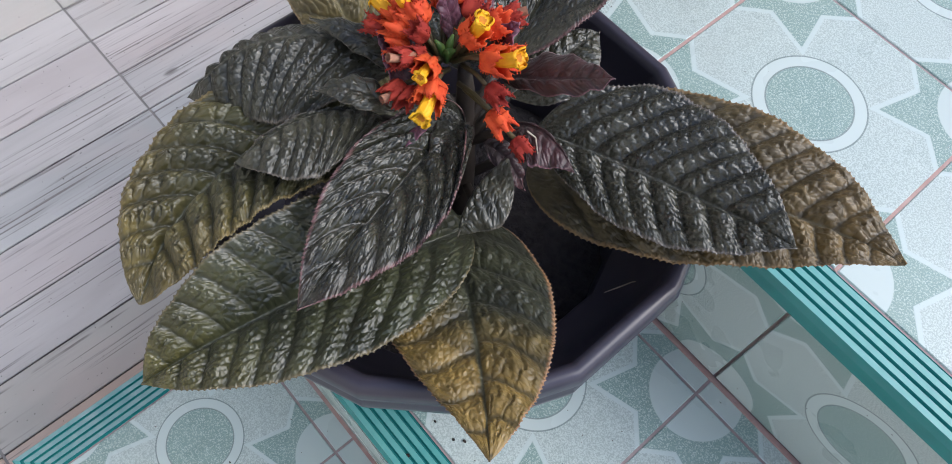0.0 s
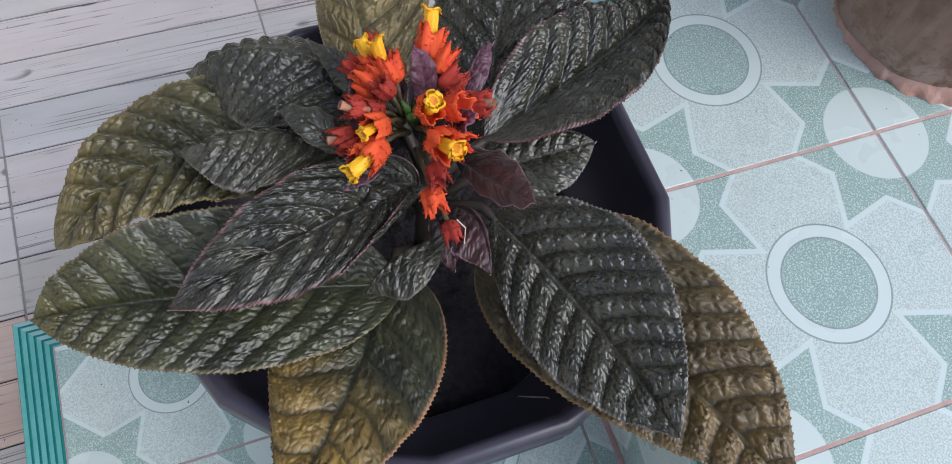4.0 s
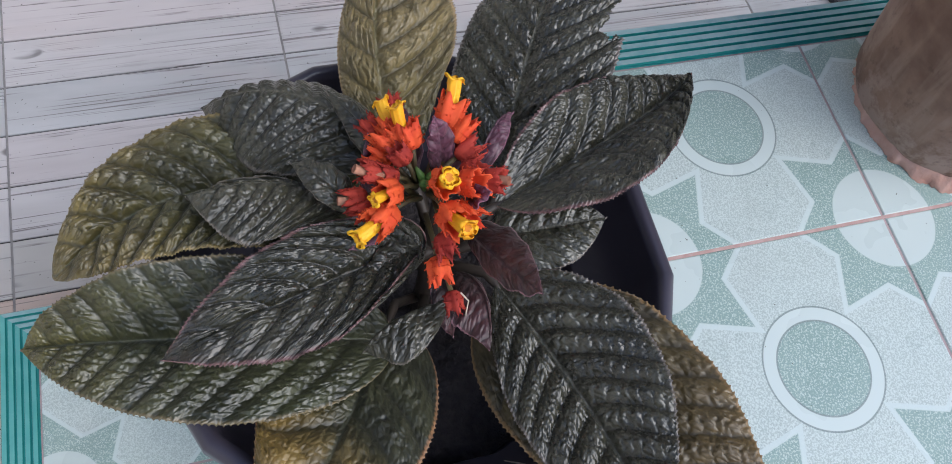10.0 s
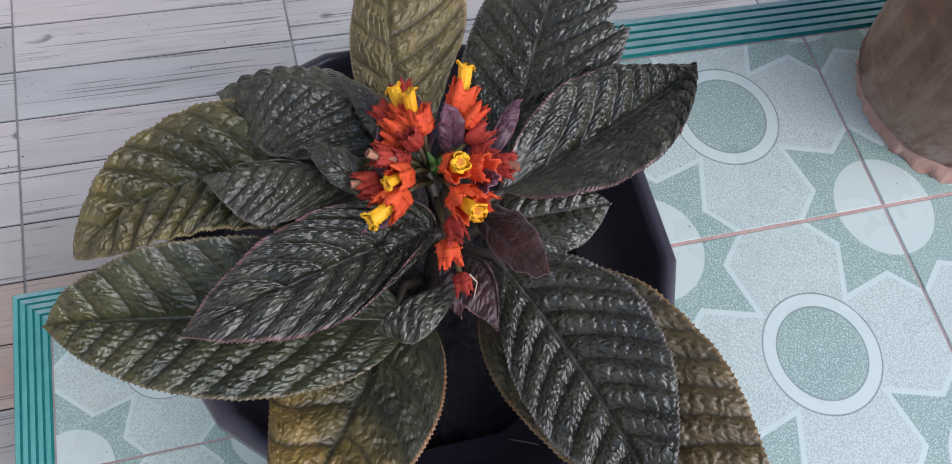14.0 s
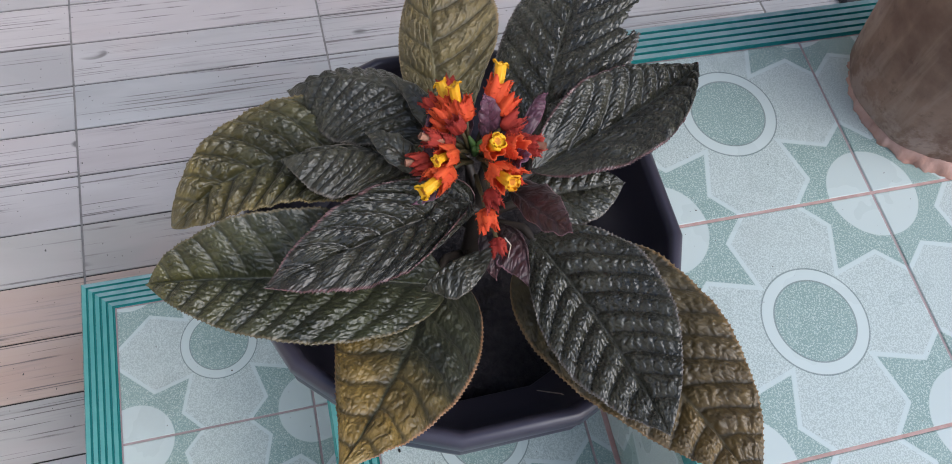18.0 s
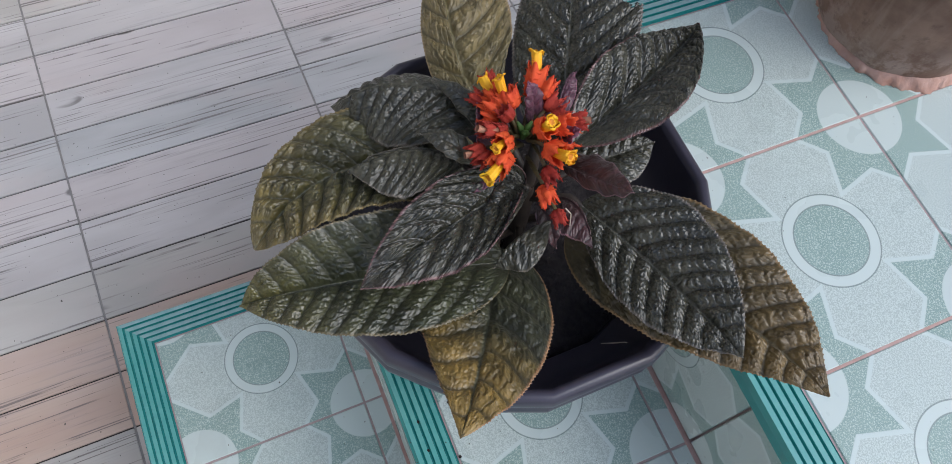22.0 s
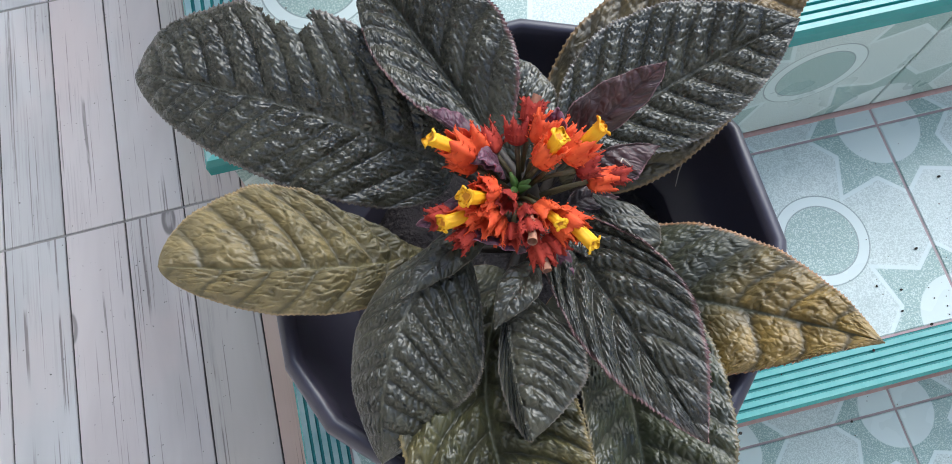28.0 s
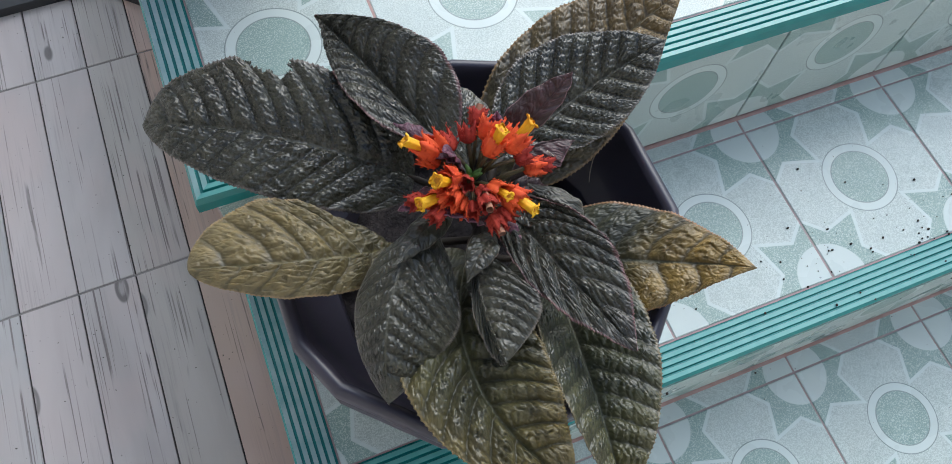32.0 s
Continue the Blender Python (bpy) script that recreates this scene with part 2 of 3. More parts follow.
TILE = tile_material()
GROUT = plain("pinkish_grey_grout", (0.36, 0.28, 0.28), (0.47, 0.37, 0.37), 120, 0.85, 0.3)
PINK = plain("salmon_grout", (0.46, 0.29, 0.26), (0.56, 0.40, 0.37), 120, 0.85, 0.3)
TEAL = plain("teal_glazed_nosing", (0.022, 0.225, 0.22), (0.035, 0.285, 0.27), 30, 0.26, 0.5, 0.06)
# Wear plus sky reflection painted pale into the side nosing's ridge tops.
CREST = plain("worn_sky_sheen_ridge", (0.17, 0.35, 0.355), (0.33, 0.46, 0.47), 60, 0.3, 0.5, 0.08)
# Same glaze on the front, tinted apart for its reflection at another viewing angle.
RIDGE = plain("pale_teal_ridge", (0.085, 0.345, 0.33), (0.15, 0.42, 0.40), 60, 0.28, 0.5, 0.06)
CONCRETE = plain("cement_render", (0.30, 0.30, 0.29), (0.40, 0.39, 0.37), 50, 0.9, 0.2)
JOINT = plain("dark_floor_joint", (0.035, 0.03, 0.03), (0.065, 0.06, 0.055), 80, 0.9, 0.2)
PLANKS = [
    plank_material("whitewashed_plank", (0.429, 0.407, 0.411), (0.548, 0.526, 0.534)),
    plank_material("grey_plank", (0.393, 0.384, 0.393), (0.521, 0.503, 0.516)),
    plank_material("rosy_plank", (0.448, 0.411, 0.421), (0.548, 0.512, 0.521)),
    plank_material("greenish_plank", (0.421, 0.402, 0.384), (0.521, 0.503, 0.484)),
    plank_material("bluish_plank", (0.374, 0.379, 0.393), (0.493, 0.499, 0.516)),
    plank_material("tan_plank", (0.471, 0.339, 0.280), (0.541, 0.423, 0.359)),
]
PLASTIC = plain("dark_plum_plastic", (0.040, 0.037, 0.053), (0.054, 0.049, 0.070), 25, 0.3, 0.5, 0.06)
SOIL = plain("dark_potting_soil", (0.040, 0.036, 0.042), (0.075, 0.066, 0.068), 160, 0.95, 0.2, 1.0, 0.006)
CLAY = clay_material()
MORTAR = plain("pale_pink_mortar", (0.40, 0.22, 0.17), (0.58, 0.42, 0.37), 35, 0.9, 0.2, 0.8, 0.004)
SLATE = plain("dark_grey_plastic", (0.03, 0.032, 0.036), (0.045, 0.047, 0.052), 30, 0.5, 0.4)
STEM = plain("brown_green_stem", (0.022, 0.015, 0.013), (0.040, 0.029, 0.020), 90, 0.6)
STALK = plain("reddish_brown_stalk", (0.07, 0.045, 0.022), (0.12, 0.095, 0.035), 120, 0.55)
PEDICEL = plain("fresh_green_stalk", (0.07, 0.15, 0.028), (0.12, 0.22, 0.045), 120, 0.55)
CALYX = plain("orange_red_calyx", (0.58, 0.048, 0.022), (0.82, 0.13, 0.038), 130, 0.65, 0.2, 0.3)
CALYX_DARK = plain("dull_red_calyx", (0.26, 0.028, 0.026), (0.46, 0.06, 0.038), 150, 0.7, 0.15, 0.3)
COROLLA = plain("yellow_corolla", (0.86, 0.34, 0.010), (0.92, 0.53, 0.02), 130, 0.5, 0.35, 0.15)
THROAT = plain("orange_flower_throat", (0.55, 0.17, 0.012), (0.70, 0.28, 0.02), 300, 0.6, 0.3, 0.2)
WITHER = plain("withered_petal", (0.34, 0.14, 0.09), (0.55, 0.30, 0.20), 200, 0.8, 0.2, 0.5)
THREAD = plain("pale_root_fibre", (0.45, 0.38, 0.30), (0.58, 0.50, 0.42), 200, 0.7)
GRIT = plain("black_soil_crumbs", (0.02, 0.017, 0.015), (0.05, 0.04, 0.035), 300, 0.95, 0.2)

DARK = (0.034, 0.0325, 0.0205)
OLIVE = (0.051, 0.048, 0.0165)
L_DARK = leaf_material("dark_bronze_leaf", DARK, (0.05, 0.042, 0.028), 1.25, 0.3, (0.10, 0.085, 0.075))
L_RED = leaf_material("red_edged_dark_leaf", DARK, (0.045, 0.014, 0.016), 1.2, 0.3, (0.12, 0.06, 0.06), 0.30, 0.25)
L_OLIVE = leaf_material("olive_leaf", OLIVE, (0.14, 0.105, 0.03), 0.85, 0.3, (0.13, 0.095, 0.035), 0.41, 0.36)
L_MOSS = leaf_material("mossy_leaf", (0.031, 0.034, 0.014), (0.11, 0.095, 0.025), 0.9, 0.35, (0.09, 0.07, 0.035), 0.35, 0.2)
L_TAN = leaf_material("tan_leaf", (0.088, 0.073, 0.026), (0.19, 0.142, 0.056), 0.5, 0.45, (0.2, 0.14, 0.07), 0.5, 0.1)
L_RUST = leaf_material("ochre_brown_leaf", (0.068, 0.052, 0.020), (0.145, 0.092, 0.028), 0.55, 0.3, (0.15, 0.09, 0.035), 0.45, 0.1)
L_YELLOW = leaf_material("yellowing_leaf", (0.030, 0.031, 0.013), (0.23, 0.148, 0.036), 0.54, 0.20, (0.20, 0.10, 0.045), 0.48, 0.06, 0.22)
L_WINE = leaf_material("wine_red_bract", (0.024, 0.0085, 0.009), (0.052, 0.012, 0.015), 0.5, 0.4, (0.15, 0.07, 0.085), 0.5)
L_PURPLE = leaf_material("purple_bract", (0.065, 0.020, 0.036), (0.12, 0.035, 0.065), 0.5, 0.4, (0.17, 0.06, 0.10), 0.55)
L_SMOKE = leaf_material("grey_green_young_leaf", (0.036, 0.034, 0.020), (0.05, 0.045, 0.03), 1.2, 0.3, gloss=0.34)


# ---- mesh helpers ----
def link(name, bm, mat, parent=None, label="", smooth=False):
    me = bpy.data.meshes.new(name)
    bm.normal_update()
    bm.to_mesh(me)
    bm.free()
    for m in mat if isinstance(mat, (list, tuple)) else [mat]:
        me.materials.append(m)
    if smooth:
        me.shade_smooth()
    ob = new(name, me)
    if parent:
        ob.parent = parent
    if label:
        tagged(ob, label)
    return ob


def part(name, bm, mat, parent, label="", smooth=True):
    return link(name, bm, mat, parent, label, smooth)


def box(bm, x0, x1, y0, y1, z0, z1, bevel=0.0):
    r = bmesh.ops.create_cube(bm, size=1.0, matrix=Matrix.Translation(((x0 + x1) / 2, (y0 + y1) / 2, (z0 + z1) / 2)) @ Matrix.Diagonal((x1 - x0, y1 - y0, z1 - z0, 1)))
    if bevel:
        bmesh.ops.bevel(bm, geom=[e for e in bm.edges], offset=bevel, segments=2, affect="EDGES")
    return r


def tube(bm, pts, radii, sides=8, caps=True):
    rings = []
    for i, p in enumerate(pts):
        p = Vector(p)
        d = (Vector(pts[min(i + 1, len(pts) - 1)]) - Vector(pts[max(i - 1, 0)])).normalized()
        x = d.orthogonal().normalized() if i == 0 else (x - d * x.dot(d)).normalized()
        y = d.cross(x)
        r = radii[i] if isinstance(radii, (list, tuple)) else radii
        rings.append([bm.verts.new(p + r * (math.cos(2 * math.pi * k / sides) * x + math.sin(2 * math.pi * k / sides) * y)) for k in range(sides)])
    for a, b in zip(rings, rings[1:]):
        for k in range(sides):
            bm.faces.new((a[k], a[(k + 1) % sides], b[(k + 1) % sides], b[k]))
    if caps:
        bm.faces.new(rings[0][::-1])
        bm.faces.new(rings[-1])
    return rings


def grid_mesh(bm, rows, closed=False):
    for a, b in zip(rows, rows[1:]):
        n = len(a)
        for k in range(n if closed else n - 1):
            bm.faces.new((a[k], a[(k + 1) % n], b[(k + 1) % n], b[k]))


# ---- the steps ----
T = 0.2                       # tile
GX, GY = 0.206, 0.066         # tile joints of the landing
Z_MID, Z_LOW, Z_FLOOR = -0.184, -0.366, -0.564
XE, YE = 1.7, 1.9             # how far the steps reach
NOSE = 0.040
LEVELS = [                    # name, nosing edge, back edge, height, first joint line across
    ("landing", 0.028, YE, 0.0, GY),
    ("step_upper", -0.230, 0.032, Z_MID, 0.010),
    ("step_lower", -0.508, -0.226, Z_LOW, -0.252),
]
THICK = 0.008
GAP = 0.0026


def tile_mesh(x0, x1, y0, y1):
    """One tile, its pattern's centre at the origin, cut to the given box, with a small bevel."""
    bm = bmesh.new()
    b = 0.0008
    lo = [bm.verts.new(p) for p in ((x0, y0, -THICK), (x1, y0, -THICK), (x1, y1, -THICK), (x0, y1, -THICK))]
    md = [bm.verts.new(p) for p in ((x0, y0, -b), (x1, y0, -b), (x1, y1, -b), (x0, y1, -b))]
    hi = [bm.verts.new(p) for p in ((x0 + b, y0 + b, 0), (x1 - b, y0 + b, 0), (x1 - b, y1 - b, 0), (x0 + b, y1 - b, 0))]
    for q, w in ((lo, md), (md, hi)):
        for k in range(4):
            bm.faces.new((q[k], q[(k + 1) % 4], w[(k + 1) % 4], w[k]))
    bm.faces.new(hi)
    bm.normal_update()
    me = bpy.data.meshes.new("tile")
    bm.to_mesh(me)
    bm.free()
    me.materials.append(TILE)
    return me


MESHES = {}


def lay(parent, cx, cy, lim, m):
    """A tile of the pattern cell centred on (cx, cy), clipped to lim, laid by the pose m of its plane."""
    x0, x1 = max(cx - T / 2, lim[0]) - cx, min(cx + T / 2, lim[1]) - cx
    y0, y1 = max(cy - T / 2, lim[2]) - cy, min(cy + T / 2, lim[3]) - cy
    if x1 - x0 < 0.004 or y1 - y0 < 0.004 or 0 < cy + T / 2 - lim[2] < 0.03:
        return
    if 0 < cy - T / 2 - lim[2] < 0.03:      # no narrow strip beside a nosing: the next tile takes it in
        y0 = lim[2] - cy
    key = tuple(round(v, 4) for v in (x0, x1, y0, y1))
    if key not in MESHES:
        MESHES[key] = tile_mesh(x0 + GAP / 2, x1 - GAP / 2, y0 + GAP / 2, y1 - GAP / 2)
    ob = new("tile", MESHES[key])
    ob.parent = parent
    ob.matrix_basis = m @ Matrix.Translation((cx, cy, random.uniform(-0.0003, 0.0003)))


def nosing(length, lip):
    """A ridged glazed nosing along +x with its outer edge on y = 0, mitred at the start; the ridge crests are pale from
    wear and painted sky reflection.
    """
    prof = [(0.0015, -lip), (0.0, -lip + 0.002), (0.0, -0.004), (0.0015, -0.001)]
    n = 5
    pitch = (NOSE - 0.003) / n
    for i in range(n):
        y = 0.002 + i * pitch
        prof += [(y, 0.0), (y + pitch * 0.10, 0.0016), (y + pitch * 0.72, 0.0016), (y + pitch * 0.80, -0.0010), (y + pitch * 0.96, -0.0010)]
    prof += [(NOSE - 0.001, 0.0), (NOSE, -0.004)]
    bm = bmesh.new()
    segs = 40
    rows = []
    for j in range(segs + 1):
        rows.append([])
        for y, z in prof:
            x0 = y
            x = x0 + (length - x0) * j / segs
            rows[-1].append(bm.verts.new((x, y + 0.0003 * math.sin(9 * x), z)))
    for a, b in zip(rows, rows[1:]):
        for k in range(len(prof) - 1):
            f = bm.faces.new((a[k], b[k], b[k + 1], a[k + 1]))
            f.material_index = 1 if k >= 4 and (k - 4) % 5 == 1 else 0
    return bm


for name, y_edge, y_back, z, joint in LEVELS:
    bm = bmesh.new()
    box(bm, 0.012, XE, y_edge + 0.004 + THICK, y_back + (0.6 if name != "landing" else 0), Z_FLOOR - 0.02, z - 0.0012)
    step = link(name, bm, GROUT)
    tagged(step, {"landing": "tiled landing of pale green star-and-ring tiles", "step_upper": "tiled stair tread with a ridged teal nosing",
                  "step_lower": "lowest tiled stair tread with a ridged teal nosing"}[name], "step", kind="structure")
    part("nosing", nosing(XE, 0.018), [TEAL, RIDGE], step, "ridged teal glazed front nosing", False).matrix_basis = Matrix.Translation((0, y_edge, z))
    side = part("nosing", nosing(y_back - y_edge, 0.018), [TEAL, CREST], step, "ridged teal glazed side nosing", False)
    side.matrix_basis = Matrix.Translation((0, y_edge, z)) @ Matrix(((0, 1, 0, 0), (1, 0, 0, 0), (0, 0, 1, 0), (0, 0, 0, 1)))
    side.data.flip_normals()
    flat = Matrix.Translation((0, 0, z))
    lim = (NOSE, XE, y_edge + NOSE, y_back)
    for i in range(-1, 8):
        for j in range(-2, 10):
            lay(step, GX + (i + 0.5) * T, joint + (j + 0.5) * T, lim, flat)
    if name == "landing":
        for i in range(-1, 8):
            bm = bmesh.new()
            box(bm, GX + i * T - GAP / 2, GX + i * T + GAP / 2, y_edge + NOSE, y_back, z - 0.003, z - 0.0003)
            part("grout_joint", bm, PINK, step, "salmon-pink grout joint", False)
    if name != "landing":
        bm = bmesh.new()
        box(bm, NOSE, XE, y_back - 0.004, y_back + 0.001, z - 0.003, z + 0.0012, 0.0006)
        part("riser_joint", bm, PINK, step, "thick salmon-pink grout joint under the riser", False)
    # riser below the nosing, and the side of the step
    z_down = {"landing": Z_MID, "step_upper": Z_LOW, "step_lower": Z_FLOOR}[name]
    face = Matrix.Translation((0, y_edge + 0.004, z_down)) @ Matrix(((1, 0, 0, 0), (0, 0, -1, 0), (0, 1, 0, 0), (0, 0, 0, 1)))
    for i in range(-1, 8):
        for j in range(0, 1):
            lay(step, GX + (i + 0.5) * T, 0.5 * T, (0.014, XE, 0.002, z - z_down - 0.004), face)
    cheek = Matrix.Translation((0.012, 0, Z_FLOOR)) @ Matrix(((0, 0, -1, 0), (-1, 0, 0, 0), (0, 1, 0, 0), (0, 0, 0, 1)))
    for i in range(-10, 4):
        for j in range(0, 3):
            lay(step, (i + 0.5) * T, (j + 0.5) * T, (-y_back, -(y_edge + 0.014), 0.004, z - Z_FLOOR - 0.004), cheek)

# ---- the floor ----
bm = bmesh.new()
box(bm, -6, 6, -6, 6, Z_FLOOR - 0.15, Z_FLOOR - 0.0025)
floor = tagged(link("floor", bm, JOINT), "porch floor of whitewashed wood-look plank tiles with dark joints", "floor", kind="structure")
PW, PL, SKEW = 0.0870, 0.4195, 0.0227      # plank width and length; the joints lean a little
LAY = pose(-0.092, -0.5655, Z_FLOOR, 0, 0, 1.3)
plank_me = {}
for c in range(-17, 22):
    for r in range(-3, 6):
        x0, y0 = c * PW, r * PL
        if x0 > 0.1 and y0 > 0.1:
            continue
        i = (5, 5, 3, 0, 2, 1, 4, 2, 0, 3)[c % 10]
        if i not in plank_me:
            b = bmesh.new()
            box(b, 0.0012, PW - 0.0012, 0.0017, PL - 0.0017, -0.008, 0.0, 0.0007)
            for v in b.verts:
                v.co.x += SKEW * v.co.y
            me = bpy.data.meshes.new("plank")
            b.to_mesh(me)
            b.free()
            me.materials.append(PLANKS[i])
            plank_me[i] = me
        p = new("plank", plank_me[i])
        p.parent = floor
        p.matrix_basis = LAY @ Matrix.Translation((x0 + 0.0148 + SKEW * (y0 - 2.5 * PL), y0, 0))
SEAM = plain("grey_floor_seam", (0.20, 0.19, 0.19), (0.30, 0.285, 0.28), 80, 0.9, 0.2)
for r in range(-2, 6):
    bm = bmesh.new()
    box(bm, -17 * PW, (22 if r < 2 else 1) * PW, -0.0017, 0.0017, -0.006, -0.0012)
    part("seam", bm, SEAM, floor, "grey grout seam across the planks", False).matrix_basis = LAY @ Matrix.Translation((0, r * PL, 0))
bm = bmesh.new()
box(bm, -60, 60, -60, 60, Z_FLOOR - 0.4, Z_FLOOR - 0.16)
tagged(link("ground", bm, CONCRETE), "bare grey cement ground round the porch", "ground", kind="structure")

# ---- unseen walls and ceiling, added to block and shape the sky light ----
PAINT = plain("off_white_blocker_paint", (0.60, 0.58, 0.54), (0.70, 0.68, 0.64), 6, 0.8, 0.3)
# Added out of view: keeps sky light off the planks from -x.
bm = bmesh.new()
box(bm, -1.72, -1.6, -4, 4, Z_FLOOR - 0.1, 2.3)
tagged(link("light_block_west", bm, PAINT), "unseen plain off-white wall added to block sky light from the west", "wall", kind="structure")
# Added behind the camera: cuts sky light from -y and bounces some back.
bm = bmesh.new()
box(bm, -1.6, 4, -2.02, -1.9, Z_FLOOR - 0.1, 2.3)
tagged(link("light_block_south", bm, PAINT), "unseen plain off-white wall added to cut and bounce light from the south", "wall", kind="structure")
# Overhead slab, never in view; its edge sets how much sky reaches the planks.
bm = bmesh.new()
box(bm, -1.72, BLOCK_EDGE, -4, 4, 2.3, 2.42)
tagged(link("ceiling", bm, PAINT), "unseen off-white slab added overhead to hold back sky light", "ceiling", kind="structure")

# ---- the plastic pot ----
PC = Vector((0.200, -0.103, 0))


def ring8(r, z, soft=8.0, turn=-157.0):
    """A ring of the eight-sided pot with cut corners."""
    out = []
    for k in range(8):
        for d in (-soft, -soft * 0.55, soft * 0.55, soft):
            a = radians(turn + 45 * k + d)
            flat = r * math.cos(radians(soft)) / math.cos(radians(d)) if abs(d) < soft else r
            out.append((PC.x + flat * math.cos(a), PC.y + flat * math.sin(a), z + (0.003 if z > 0 else 0.0)))
    return out


pot = tagged(new("plant_pot"), "dark plum plastic pot with eight sides and a rolled rim", "plant pot")
bm = bmesh.new()
prof = [(0.060, Z_MID + 0.006), (0.098, Z_MID + 0.003), (0.103, Z_MID + 0.010), (0.111, -0.06), (0.116, 0.000), (0.136, 0.020), (0.139, 0.030)]
rows = [[bm.verts.new(v) for v in ring8(r, z)] for r, z in prof]
grid_mesh(bm, rows, True)
bm.faces.new(rows[0][::-1])
part("body", bm, PLASTIC, pot, smooth=False)
bm = bmesh.new()
prof = [(0.137, 0.020), (0.1535, 0.022), (0.1575, 0.026), (0.1585, 0.034), (0.1565, 0.040), (0.158, 0.046), (0.160, 0.056), (0.1585, 0.063), (0.155, 0.066), (0.1505, 0.0655), (0.1475, 0.061),
        (0.146, 0.052), (0.141, 0.035), (0.130, 0.014), (0.1145, 0.002), (0.109, -0.06)]
rows = [[bm.verts.new(v) for v in ring8(r, z, 8.0 if i < 11 else 9.0)] for i, (r, z) in enumerate(prof)]
grid_mesh(bm, rows, True)
rim = part("rim", bm, PLASTIC, pot, "thick rolled rim with a glossy inner edge")
bev = rim.modifiers.new("bevel", "BEVEL")
bev.width, bev.segments, bev.limit_method, bev.angle_limit = 0.0015, 2, "ANGLE", radians(25)

bm = bmesh.new()
rows = []
for i in range(24):
    r = 0.1125 * i / 23
    rows.append([bm.verts.new((PC.x + r * math.cos(a), PC.y + r * math.sin(a), -0.01 + 0.012 * noise.noise((r * 40 * math.cos(a), r * 40 * math.sin(a), 3.0)) + 0.006 * noise.noise((r * 160 * math.cos(a), r * 160 * math.sin(a), 7.0)) - 0.01 * (r / 0.1125) ** 4))
                 for a in (2 * math.pi * k / 64 for k in range(64))])
grid_mesh(bm, rows, True)
tagged(link("potting_soil", bm, SOIL, None, "", True), "dark damp potting soil filling the plastic pot", "soil", kind="stuff")

# ---- the plant ----
plant = tagged(new("flowering_plant"), "bronze-leaved plant with quilted leaves and orange-red flowers in the plastic pot", "plant")
UP = Vector((0, 0, 1))


def frame_at(b, c, t, u):
    p = (1 - u) ** 2 * b + 2 * u * (1 - u) * c + u * u * t
    d = (2 * (1 - u) * (c - b) + 2 * u * (t - c)).normalized()
    s = d.cross(UP).normalized()
    return p, d, s, s.cross(d)


